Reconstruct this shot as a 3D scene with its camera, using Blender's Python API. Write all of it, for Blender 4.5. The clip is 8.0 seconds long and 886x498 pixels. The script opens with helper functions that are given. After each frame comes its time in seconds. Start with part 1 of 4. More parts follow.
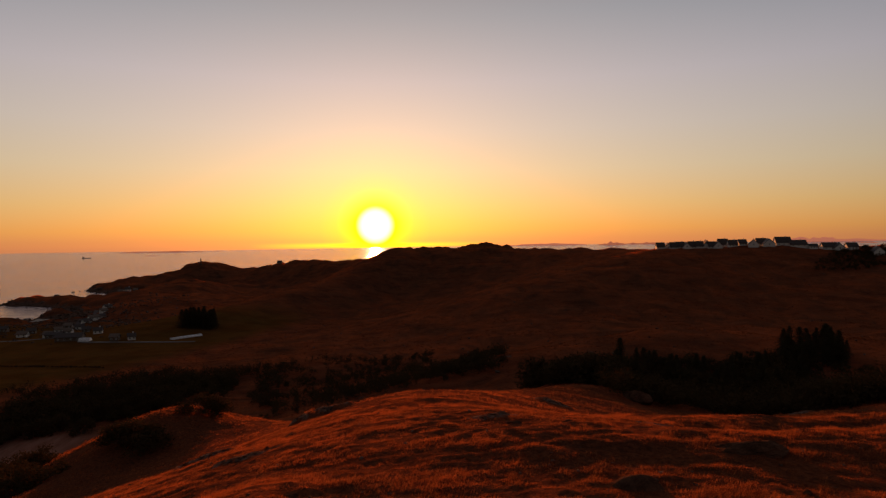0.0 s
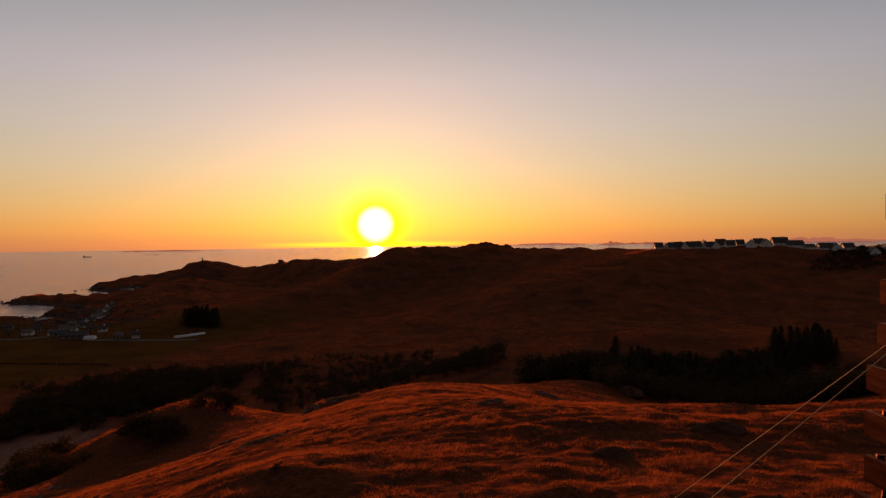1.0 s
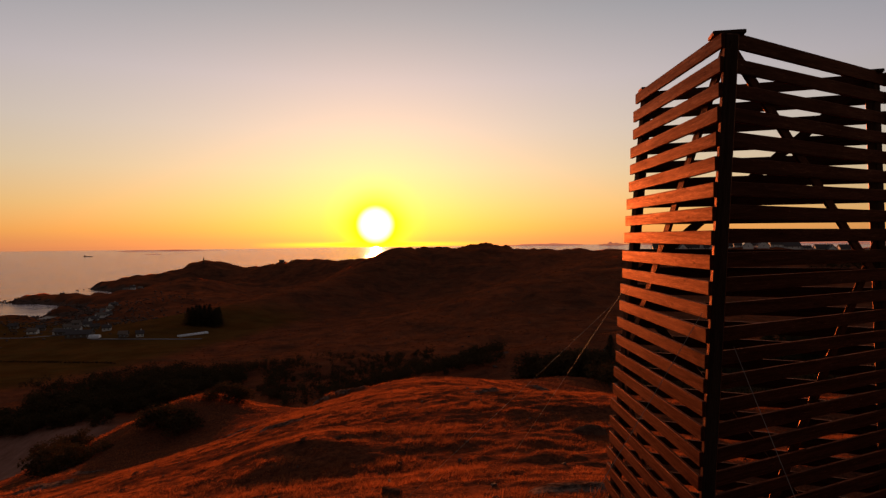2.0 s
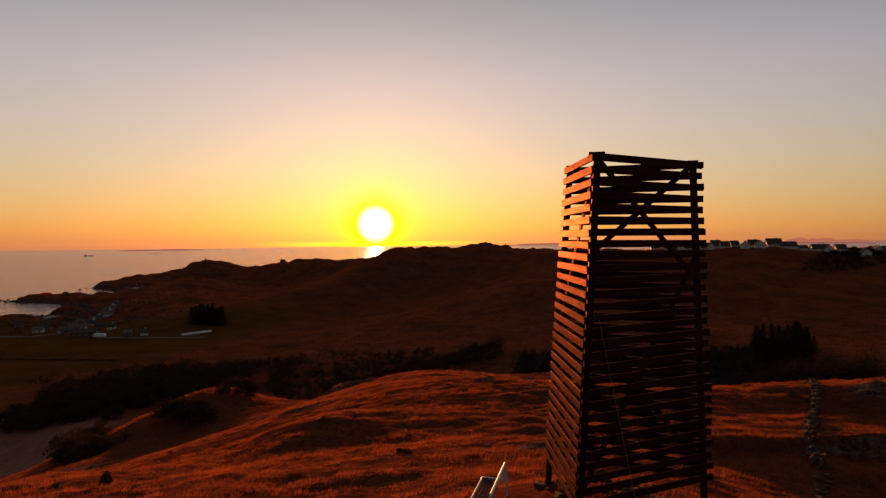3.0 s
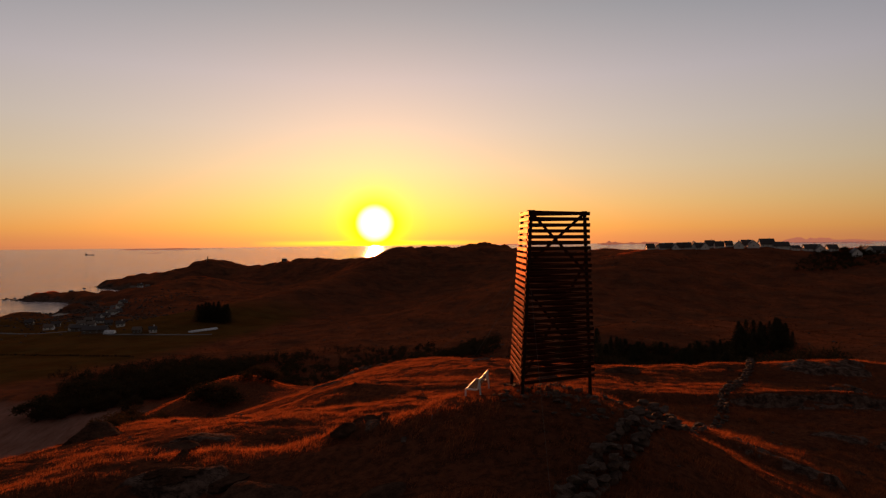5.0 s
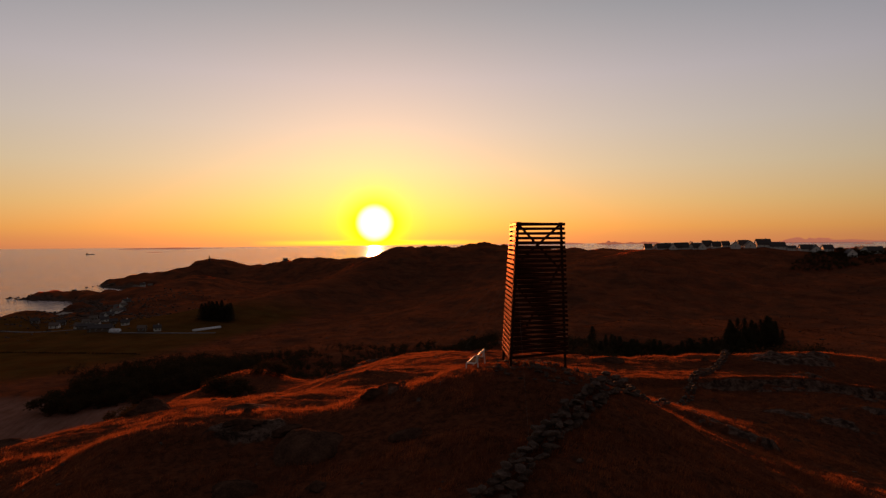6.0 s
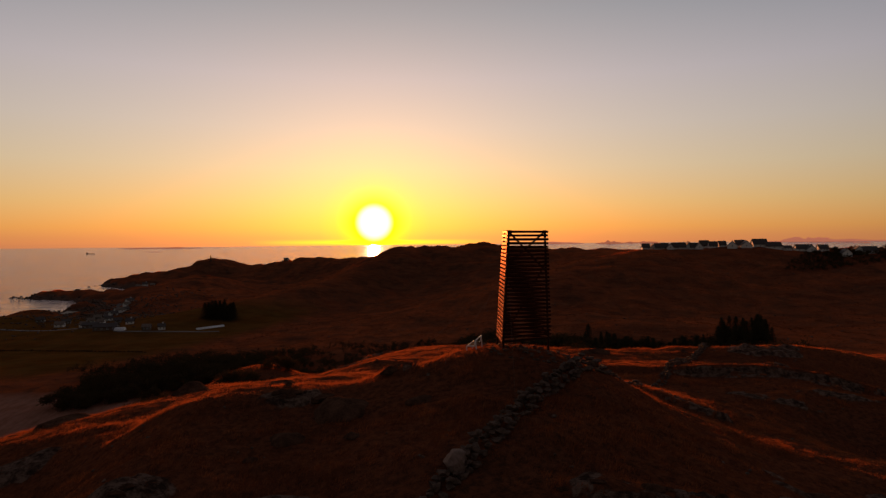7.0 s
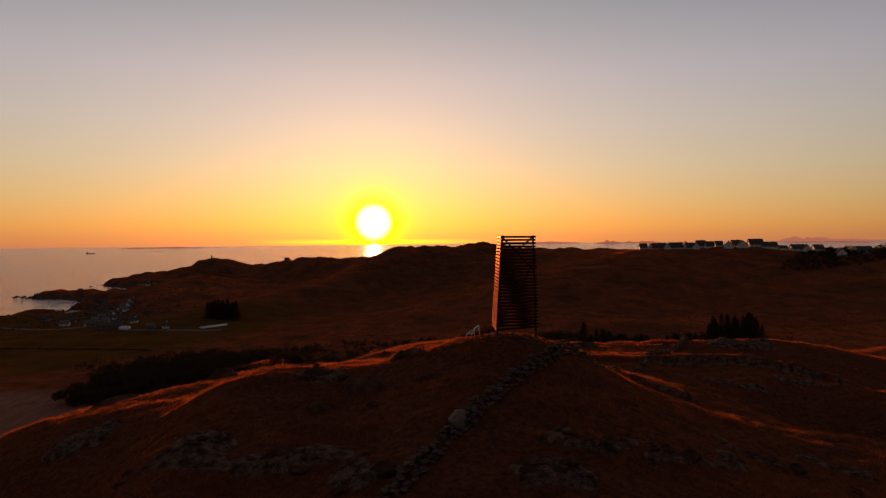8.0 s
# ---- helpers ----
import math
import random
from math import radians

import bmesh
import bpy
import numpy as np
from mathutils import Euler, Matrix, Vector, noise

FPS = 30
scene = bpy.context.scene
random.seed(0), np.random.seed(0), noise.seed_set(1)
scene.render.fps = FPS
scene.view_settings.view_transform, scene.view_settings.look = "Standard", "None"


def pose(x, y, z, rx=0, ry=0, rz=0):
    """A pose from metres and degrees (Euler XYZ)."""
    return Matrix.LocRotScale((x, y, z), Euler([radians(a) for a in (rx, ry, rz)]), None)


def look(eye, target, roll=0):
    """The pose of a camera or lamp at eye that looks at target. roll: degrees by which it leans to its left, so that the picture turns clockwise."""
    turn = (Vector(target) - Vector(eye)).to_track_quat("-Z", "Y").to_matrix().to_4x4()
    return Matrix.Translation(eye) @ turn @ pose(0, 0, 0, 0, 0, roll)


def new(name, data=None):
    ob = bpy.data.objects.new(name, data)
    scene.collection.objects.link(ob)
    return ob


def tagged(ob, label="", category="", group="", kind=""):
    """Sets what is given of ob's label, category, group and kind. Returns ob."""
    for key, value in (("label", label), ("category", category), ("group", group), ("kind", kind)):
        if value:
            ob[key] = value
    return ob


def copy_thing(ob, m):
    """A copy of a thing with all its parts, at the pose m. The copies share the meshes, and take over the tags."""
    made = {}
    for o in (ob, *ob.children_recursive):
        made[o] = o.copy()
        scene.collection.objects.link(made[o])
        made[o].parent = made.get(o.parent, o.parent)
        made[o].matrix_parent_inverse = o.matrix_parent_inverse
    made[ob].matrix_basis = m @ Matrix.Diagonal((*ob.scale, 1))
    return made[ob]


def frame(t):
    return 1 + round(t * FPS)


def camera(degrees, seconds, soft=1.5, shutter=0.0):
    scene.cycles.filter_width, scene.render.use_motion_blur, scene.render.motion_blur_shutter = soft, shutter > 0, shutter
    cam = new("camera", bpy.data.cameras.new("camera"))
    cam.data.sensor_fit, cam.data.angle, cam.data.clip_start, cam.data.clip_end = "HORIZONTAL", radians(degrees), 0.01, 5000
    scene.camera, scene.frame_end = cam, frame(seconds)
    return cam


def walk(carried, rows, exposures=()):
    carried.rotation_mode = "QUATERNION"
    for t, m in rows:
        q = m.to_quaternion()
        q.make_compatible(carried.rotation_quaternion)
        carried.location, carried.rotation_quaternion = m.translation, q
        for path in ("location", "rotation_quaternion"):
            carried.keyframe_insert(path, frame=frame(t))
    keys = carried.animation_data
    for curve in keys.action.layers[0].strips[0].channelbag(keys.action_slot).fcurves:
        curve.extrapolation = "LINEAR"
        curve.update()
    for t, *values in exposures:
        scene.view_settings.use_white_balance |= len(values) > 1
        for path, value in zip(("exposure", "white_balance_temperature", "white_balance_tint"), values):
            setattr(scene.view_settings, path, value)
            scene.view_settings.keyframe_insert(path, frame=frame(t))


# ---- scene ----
cam = camera(72.0, 8.0, soft=1.3)
TILT, LEAN = -0.93, 0.6
# seconds, eye in metres, then yaw, pitch and roll in degrees
ROWS = [
    (0.00, 0.000, -0.000, 7.500, 0.000, 0.000, -0.000),
    (0.50, -0.103, -2.803, 7.764, 0.000, -0.030, -0.040),
    (1.00, -0.198, -5.655, 7.995, 0.010, -0.070, -0.090),
    (1.50, -0.284, -8.585, 8.216, 0.010, -0.060, -0.150),
    (2.00, -0.357, -11.608, 8.448, -0.000, -0.040, -0.220),
    (2.75, -0.477, -16.284, 8.772, -0.005, -0.080, -0.225),
    (3.50, -0.635, -21.133, 9.036, -0.010, -0.120, -0.230),
    (4.00, -0.786, -24.506, 9.179, -0.030, -0.120, -0.250),
    (4.50, -0.937, -27.977, 9.350, -0.050, -0.140, -0.260),
    (5.20, -1.174, -32.983, 9.575, -0.064, -0.163, -0.297),
    (6.00, -1.439, -38.843, 9.863, -0.080, -0.190, -0.340),
    (6.50, -1.607, -42.562, 10.071, -0.100, -0.220, -0.340),
    (7.00, -1.787, -46.323, 10.266, -0.120, -0.230, -0.340),
    (7.50, -1.968, -50.104, 10.459, -0.150, -0.230, -0.350),
    (8.00, -2.121, -53.884, 10.648, -0.170, -0.260, -0.340),
]
walk(cam, [(t, Matrix.Translation((x, y, z)) @ pose(0, 0, 0, TILT, LEAN, 0) @ pose(0, 0, 0, 90 + pitch, roll, yaw))
           for t, x, y, z, yaw, pitch, roll in ROWS],
     [(0.0, -0.03), (1.3, 0.0), (2.1, 0.12), (3.3, 0.02), (5.0, 0.0), (8.0, -0.04)])

# ---- world and sun ----
SUN_AZ, SUN_EL = -0.110, 0.0236          # radians: east of the view's axis, above level
SUN = Vector((math.sin(SUN_AZ) * math.cos(SUN_EL), math.cos(SUN_AZ) * math.cos(SUN_EL), math.sin(SUN_EL)))
SEA = -72.5


def srgb(r, g, b):
    """A linear colour from one in 0..255 as the eye sees it."""
    return tuple(((c / 255 + 0.055) / 1.055) ** 2.4 if c > 10 else c / 255 / 12.92 for c in (r, g, b)) + (1.0,)


class Nodes:
    """Shortcuts for a node tree."""

    def __init__(self, tree):
        self.tree = tree
        tree.nodes.clear()

    def add(self, kind, **values):
        node = self.tree.nodes.new(kind)
        for key, value in values.items():
            if key.startswith("i_"):
                slot = key[2:].replace("_", " ")
                slot = int(slot) if slot.isdigit() else slot
                self.put(node.inputs[slot], value)
            elif key == "operation":
                node.operation = value
            elif key == "blend":
                node.blend_type = value
        return node

    def put(self, socket, value):
        if isinstance(value, bpy.types.NodeSocket):
            self.tree.links.new(value, socket)
        else:
            socket.default_value = value

    def math(self, op, a, b=0.0, c=0.0, clamp=False):
        node = self.tree.nodes.new("ShaderNodeMath")
        node.operation, node.use_clamp = op, clamp
        for socket, value in zip(node.inputs, (a, b, c)):
            self.put(socket, value)
        return node.outputs[0]

    def vec(self, op, a, b=(0, 0, 0)):
        node = self.tree.nodes.new("ShaderNodeVectorMath")
        node.operation = op
        self.put(node.inputs[0], a), self.put(node.inputs[1], b)
        return node.outputs["Value"] if op == "DOT_PRODUCT" else node.outputs[0]

    def mix(self, fac, a, b, blend="MIX"):
        node = self.tree.nodes.new("ShaderNodeMix")
        node.data_type, node.blend_type = "RGBA", blend
        self.put(node.inputs[0], fac), self.put(node.inputs[6], a), self.put(node.inputs[7], b)
        return node.outputs[2]

    def ramp(self, fac, stops, smooth=False):
        node = self.tree.nodes.new("ShaderNodeValToRGB")
        ramp = node.color_ramp
        ramp.interpolation = "EASE" if smooth else "LINEAR"
        while len(ramp.elements) < len(stops):
            ramp.elements.new(0.5)
        for element, (at, colour) in zip(ramp.elements, stops):
            element.position = at
            element.color = colour if isinstance(colour, tuple) else (colour, colour, colour, 1)
        self.put(node.inputs[0], fac)
        return node.outputs[0]

    def noise(self, vector, scale, detail=4.0, rough=0.55, distort=0.0):
        node = self.tree.nodes.new("ShaderNodeTexNoise")
        node.inputs["Scale"].default_value, node.inputs["Detail"].default_value = scale, detail
        node.inputs["Roughness"].default_value, node.inputs["Distortion"].default_value = rough, distort
        self.put(node.inputs["Vector"], vector)
        return node.outputs["Fac"]


world = bpy.data.worlds.new("evening_sky")
scene.world = world
world.use_nodes = True
w = Nodes(world.node_tree)
way = w.vec("NORMALIZE", w.add("ShaderNodeTexCoord").outputs["Generated"])
split = w.add("ShaderNodeSeparateXYZ", i_0=way)
rise = w.math("ARCSINE", split.outputs["Z"])                       # elevation, radians
up = w.math("MULTIPLY_ADD", rise, 1 / 0.7, 0.0162 / 0.7, clamp=True)
near_sun = w.ramp(up, [(0.0, srgb(206, 128, 92)), (0.015, srgb(224, 142, 90)), (0.045, srgb(230, 160, 92)), (0.10, srgb(222, 176, 119)),
                       (0.18, srgb(214, 187, 154)), (0.27, srgb(206, 187, 173)), (0.38, srgb(195, 180, 179)), (0.52, srgb(163, 158, 160)),
                       (0.70, srgb(128, 120, 122)), (1.0, srgb(98, 92, 96))])
far_side = w.ramp(up, [(0.0, srgb(30, 24, 26)), (0.2, srgb(36, 30, 32)), (0.5, srgb(54, 47, 50)), (1.0, srgb(78, 70, 72))])
flat = w.vec("NORMALIZE", w.vec("MULTIPLY", way, (1, 1, 0.0)))
side = w.vec("DOT_PRODUCT", flat, (math.sin(SUN_AZ), math.cos(SUN_AZ), 0))
# paler and brighter above the sun, greyer to both sides of it, and a rosy dusk behind
facing = w.vec("DOT_PRODUCT", way, tuple(SUN))
angle = w.math("ARCCOSINE", w.math("MINIMUM", facing, 1.0))
near_sun = w.mix(w.ramp(angle, [(0.08, 0.0), (0.85, 1.0)]), near_sun, (0.56, 0.60, 0.68, 1), "MULTIPLY")
sky = w.mix(w.ramp(w.math("MULTIPLY_ADD", side, 0.5, 0.5), [(0.46, 0.0), (0.90, 1.0)], True), far_side, near_sun)
# circumsolar glow, flattened along the horizon
glow = w.ramp(w.math("MULTIPLY", angle, 1 / 0.30), [(0.0, 1.0), (0.11, 0.93), (0.155, 0.60), (0.21, 0.24), (0.30, 0.06), (0.55, 0.0)])
sky = w.mix(glow, sky, (1.05, 0.86, 0.0, 1))
bar = w.math("ABSOLUTE", w.math("ADD", rise, 0.0085))
band = w.math("MULTIPLY", w.ramp(w.math("MULTIPLY", bar, 1 / 0.006), [(0.0, 1.0), (1.0, 0.0)], True),
              w.ramp(w.math("MULTIPLY", angle, 1 / 0.2), [(0.2, 0.9), (1.0, 0.0)]))
sky = w.mix(band, sky, (1.1, 0.95, 0.02, 1))
core = w.ramp(w.math("MULTIPLY", angle, 1 / 0.05), [(0.0, 1.0), (0.27, 1.0), (0.40, 0.35), (0.66, 0.0)], True)
sky = w.mix(core, sky, (4.0, 3.8, 3.0, 1))
air = w.add("ShaderNodeTexSky")
air.sky_type, air.sun_disc, air.sun_elevation, air.sun_rotation = "NISHITA", False, max(SUN_EL, 0.02), SUN_AZ
back = w.add("ShaderNodeBackground", i_Color=sky, i_Strength=1.0)
thin = w.add("ShaderNodeBackground", i_Color=air.outputs[0], i_Strength=0.05)
both = w.add("ShaderNodeAddShader", i_0=back.outputs[0], i_1=thin.outputs[0])
w.add("ShaderNodeOutputWorld", i_Surface=both.outputs[0])

sun = new("sun", bpy.data.lights.new("sun", "SUN"))
sun.data.energy, sun.data.angle, sun.data.color = 4.8, radians(0.6), (1.0, 0.30, 0.08)
sun.matrix_world = look((0, 0, 0), -SUN)
sun.location = (0, 0, 60)


# ---- materials ----
def material(name):
    mat = bpy.data.materials.new(name)
    mat.use_nodes = True
    n = Nodes(mat.node_tree)
    at = n.add("ShaderNodeTexCoord").outputs["Object"]
    return mat, n, at


def surface(n, colour, rough=0.8, bump=None, strength=0.3, distance=0.02, metal=0.0, spec=0.4, sheen=0.0, tint=(1, 1, 1, 1)):
    b = n.add("ShaderNodeBsdfPrincipled")
    n.put(b.inputs["Base Color"], colour), n.put(b.inputs["Roughness"], rough)
    b.inputs["Metallic"].default_value, b.inputs["Specular IOR Level"].default_value = metal, spec
    if sheen:
        n.put(b.inputs["Sheen Weight"], sheen)
        b.inputs["Sheen Roughness"].default_value, b.inputs["Sheen Tint"].default_value = 0.4, tint
    if bump is not None:
        relief = n.add("ShaderNodeBump", i_Strength=strength, i_Distance=distance)
        n.put(relief.inputs["Height"], bump)
        n.put(b.inputs["Normal"], relief.outputs[0])
    n.add("ShaderNodeOutputMaterial", i_Surface=b.outputs[0])
    return b


def plain(name, a, b, scale, rough=0.8, strength=0.3, distance=0.01, metal=0.0, spec=0.4):
    """Two tones broken up by coarse and fine noise, with relief."""
    mat, n, at = material(name)
    coarse, fine = n.noise(at, scale), n.noise(at, scale * 9, 6)
    tone = n.math("MULTIPLY_ADD", fine, 0.4, n.math("MULTIPLY", coarse, 0.6))
    surface(n, n.mix(n.ramp(tone, [(0.35, 0.0), (0.65, 1.0)]), a, b), n.math("MULTIPLY_ADD", fine, 0.2, rough - 0.1), fine, strength, distance, metal, spec)
    return mat


def ground_material():
    mat, n, at = material("heath")
    big, wide, mid, small = n.noise(at, 0.012, 5), n.noise(at, 0.045, 8, 0.7, 0.6), n.noise(at, 0.16, 8, 0.7), n.noise(at, 1.6, 8, 0.65)
    heath = n.mix(n.ramp(mid, [(0.38, 0.0), (0.62, 1.0)]), (0.157, 0.058, 0.030, 1), (0.086, 0.038, 0.022, 1))
    heath = n.mix(n.ramp(big, [(0.42, 0.0), (0.60, 0.8)]), heath, (0.112, 0.046, 0.026, 1))
    heath = n.mix(n.ramp(wide, [(0.50, 0.0), (0.62, 0.6)]), heath, (0.072, 0.037, 0.022, 1))
    heath = n.mix(n.ramp(small, [(0.45, 0.0), (0.75, 0.7)]), heath, (0.168, 0.058, 0.029, 1))
    streak = n.noise(n.vec("MULTIPLY", at, (0.35, 1, 1)), 0.10, 9, 0.75, 0.4)
    heath = n.mix(n.ramp(streak, [(0.47, 0.0), (0.60, 0.75)]), heath, (0.050, 0.026, 0.016, 1))
    heath = n.mix(n.ramp(streak, [(0.34, 0.5), (0.42, 0.0)]), heath, (0.216, 0.083, 0.042, 1))
    masks = []
    for name in ("field", "rock", "soil", "turf"):
        node = n.add("ShaderNodeAttribute")
        node.attribute_name = name
        masks.append(node.outputs["Fac"])
    field, rock, soil, turf = masks
    meadow = n.mix(n.ramp(n.noise(at, 0.05, 4), [(0.4, 0.0), (0.6, 1.0)]), (0.075, 0.040, 0.010, 1), (0.105, 0.056, 0.015, 1))
    thatch = n.mix(n.ramp(n.noise(at, 2.4, 7, 0.7), [(0.40, 0.0), (0.60, 1.0)]), (0.050, 0.021, 0.012, 1), (0.175, 0.056, 0.026, 1))
    colour = n.mix(field, n.mix(n.math("MULTIPLY", turf, 0.75), heath, thatch), meadow)
    rows = n.noise(n.vec("MULTIPLY", at, (1.0, 0.25, 1)), 0.5, 6, 0.7)
    colour = n.mix(soil, colour, n.mix(n.ramp(rows, [(0.35, 0.0), (0.65, 1.0)]), (0.21, 0.095, 0.062, 1), (0.32, 0.16, 0.115, 1)))
    stone = n.mix(n.ramp(small, [(0.4, 0.0), (0.6, 1.0)]), (0.045, 0.025, 0.018, 1), (0.19, 0.115, 0.085, 1))
    split = n.math("ABSOLUTE", n.math("SUBTRACT", n.noise(n.vec("MULTIPLY", at, (1.0, 2.2, 2.6)), 1.1, 7, 0.65, 0.4), 0.5))
    stone = n.mix(n.ramp(split, [(0.004, 0.9), (0.016, 0.0)]), stone, (0.012, 0.008, 0.006, 1))
    colour = n.mix(n.ramp(rock, [(0.35, 0.0), (0.6, 1.0)]), colour, stone)
    # Sheen of dry plants, tinted red to paint in the low sun's red veil.
    veil_sheen = n.math("MULTIPLY", n.ramp(wide, [(0.38, 0.48), (0.64, 0.12)]), n.math("SUBTRACT", 1.0, n.math("MAXIMUM", n.math("MULTIPLY", n.math("MAXIMUM", field, soil), 0.7), rock), clamp=True))
    veil_sheen = n.math("MULTIPLY", veil_sheen, n.math("MULTIPLY_ADD", turf, -0.7, 1.0))
    relief = n.math("MULTIPLY_ADD", mid, 2.0, n.math("MULTIPLY_ADD", wide, 5.0, small))
    surface(n, colour, 1.0, relief, 0.9, 0.35, spec=0.0, sheen=veil_sheen, tint=(1, 0.17, 0.03, 1))
    return mat


def grass_material():
    mat, n, at = material("dry_grass")
    patch = n.noise(at, 0.25, 4)
    island = n.add("ShaderNodeNewGeometry").outputs["Random Per Island"]
    colour = n.mix(n.ramp(patch, [(0.4, 0.0), (0.62, 1.0)]), (0.390, 0.094, 0.030, 1), (0.170, 0.046, 0.020, 1))
    colour = n.mix(n.ramp(n.noise(at, 0.7, 5, 0.65), [(0.46, 0.0), (0.60, 0.85)]), colour, (0.100, 0.030, 0.015, 1))
    colour = n.mix(n.math("MULTIPLY", n.math("POWER", island, 2.0), 0.55), colour, (0.540, 0.190, 0.070, 1))
    d = n.add("ShaderNodeBsdfDiffuse", i_Color=colour)
    t = n.add("ShaderNodeBsdfTranslucent", i_Color=colour)
    m = n.add("ShaderNodeMixShader", i_0=0.58, i_1=d.outputs[0], i_2=t.outputs[0])
    n.add("ShaderNodeOutputMaterial", i_Surface=m.outputs[0])
    return mat


def sea_material():
    mat, n, at = material("sea_water")
    wide = n.vec("MULTIPLY", at, (0.6, 1.6, 1))
    waves = n.math("MULTIPLY_ADD", n.noise(wide, 0.012, 4, 0.6), 9.0, n.math("MULTIPLY_ADD", n.noise(wide, 0.05, 6, 0.65), 3.0, n.noise(wide, 0.35, 4)))
    relief = n.add("ShaderNodeBump", i_Strength=0.42, i_Distance=1.6)
    n.put(relief.inputs["Height"], waves)
    body = n.add("ShaderNodeBsdfDiffuse", i_Color=(0.05, 0.035, 0.045, 1))
    # Gloss is tinted pink: evening haze put into the colour of the reflection.
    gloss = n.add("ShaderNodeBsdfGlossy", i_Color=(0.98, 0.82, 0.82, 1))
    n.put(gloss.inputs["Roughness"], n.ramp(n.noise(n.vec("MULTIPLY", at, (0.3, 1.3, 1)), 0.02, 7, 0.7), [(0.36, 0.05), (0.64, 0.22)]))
    fresnel = n.add("ShaderNodeFresnel", i_IOR=1.48)
    for node in (body, gloss, fresnel):
        n.put(node.inputs["Normal"], relief.outputs[0])
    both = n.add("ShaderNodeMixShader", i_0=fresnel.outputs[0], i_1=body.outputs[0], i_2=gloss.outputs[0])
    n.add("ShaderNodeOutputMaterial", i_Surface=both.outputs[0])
    return mat


def wood_material(name, a, b, c):
    mat, n, at = material(name)
    info = n.add("ShaderNodeObjectInfo")
    shift = n.add("ShaderNodeCombineXYZ", i_0=n.math("MULTIPLY", info.outputs["Random"], 37.0), i_1=n.math("MULTIPLY", info.outputs["Random"], 11.0))
    moved = n.vec("ADD", at, shift.outputs[0])
    grain = n.noise(n.vec("MULTIPLY", moved, (2.2, 26, 26)), 3.0, 9, 0.7, 0.8)
    blotch = n.noise(n.vec("MULTIPLY", moved, (0.5, 9, 9)), 1.6, 7, 0.7, 0.5)
    fibre = n.noise(n.vec("MULTIPLY", moved, (5, 90, 90)), 2.0, 6, 0.7)
    wear = n.noise(n.vec("MULTIPLY", moved, (0.8, 2.5, 2.5)), 1.4, 3)
    colour = n.mix(n.ramp(grain, [(0.36, 0.0), (0.64, 1.0)]), a, b)
    colour = n.mix(n.ramp(blotch, [(0.42, 0.0), (0.66, 0.85)]), colour, tuple(k * 0.42 for k in b[:3]) + (1,))
    # round knots here and there, and more wear low on the tower
    spots = n.add("ShaderNodeTexVoronoi")
    spots.inputs["Scale"].default_value = 1.0
    n.put(spots.inputs["Vector"], n.vec("MULTIPLY", moved, (3.4, 11.0, 11.0)))
    knot = n.ramp(spots.outputs["Distance"], [(0.10, 1.0), (0.17, 0.0)])
    low = n.math("MULTIPLY_ADD", n.add("ShaderNodeSeparateXYZ", i_0=info.outputs["Location"]).outputs["Z"], -0.035, 0.24)
    # stain flaked off along the fibres, more on some boards than on others
    bare = n.math("MULTIPLY_ADD", info.outputs["Random"], 0.30, n.math("ADD", low, n.math("MULTIPLY_ADD", wear, 1.1, n.math("MULTIPLY", fibre, 0.5))))
    pale = n.math("MULTIPLY", n.ramp(bare, [(1.00, 0.0), (1.14, 0.8)]), n.ramp(fibre, [(0.44, 0.05), (0.56, 1.0)]))
    crack = n.math("MAXIMUM", n.ramp(fibre, [(0.30, 1.0), (0.36, 0.0)]), n.math("MULTIPLY", knot, 0.4))
    colour = n.mix(n.math("MULTIPLY", crack, 0.8), n.mix(pale, colour, c), tuple(k * 0.15 for k in b[:3]) + (1,))
    relief = n.math("MULTIPLY_ADD", grain, 0.6, n.math("SUBTRACT", fibre, crack))
    bumps = n.add("ShaderNodeBump", i_Strength=0.5, i_Distance=0.004)
    n.put(bumps.inputs["Height"], relief)
    matt = n.add("ShaderNodeBsdfDiffuse", i_Color=colour)
    sheen = n.mix(n.ramp(blotch, [(0.40, 0.0), (0.64, 1.0)]), (0.95, 0.46, 0.29, 1), (0.46, 0.21, 0.13, 1))
    sheen = n.mix(n.ramp(grain, [(0.40, 0.0), (0.54, 0.65)]), sheen, (0.45, 0.17, 0.10, 1))
    sheen = n.mix(n.math("MULTIPLY", crack, 0.9), n.mix(pale, sheen, (1.0, 0.80, 0.70, 1)), (0.08, 0.03, 0.02, 1))
    gloss = n.add("ShaderNodeBsdfGlossy", i_Color=sheen)
    n.put(gloss.inputs["Roughness"], n.math("MULTIPLY_ADD", grain, 0.3, 0.34))
    edge = n.add("ShaderNodeFresnel", i_IOR=1.36)
    for node in (matt, gloss, edge):
        n.put(node.inputs["Normal"], bumps.outputs[0])
    both = n.add("ShaderNodeMixShader", i_0=n.math("MULTIPLY_ADD", edge.outputs[0], 1.2, 0.0, clamp=True), i_1=matt.outputs[0], i_2=gloss.outputs[0])
    n.add("ShaderNodeOutputMaterial", i_Surface=both.outputs[0])
    return mat


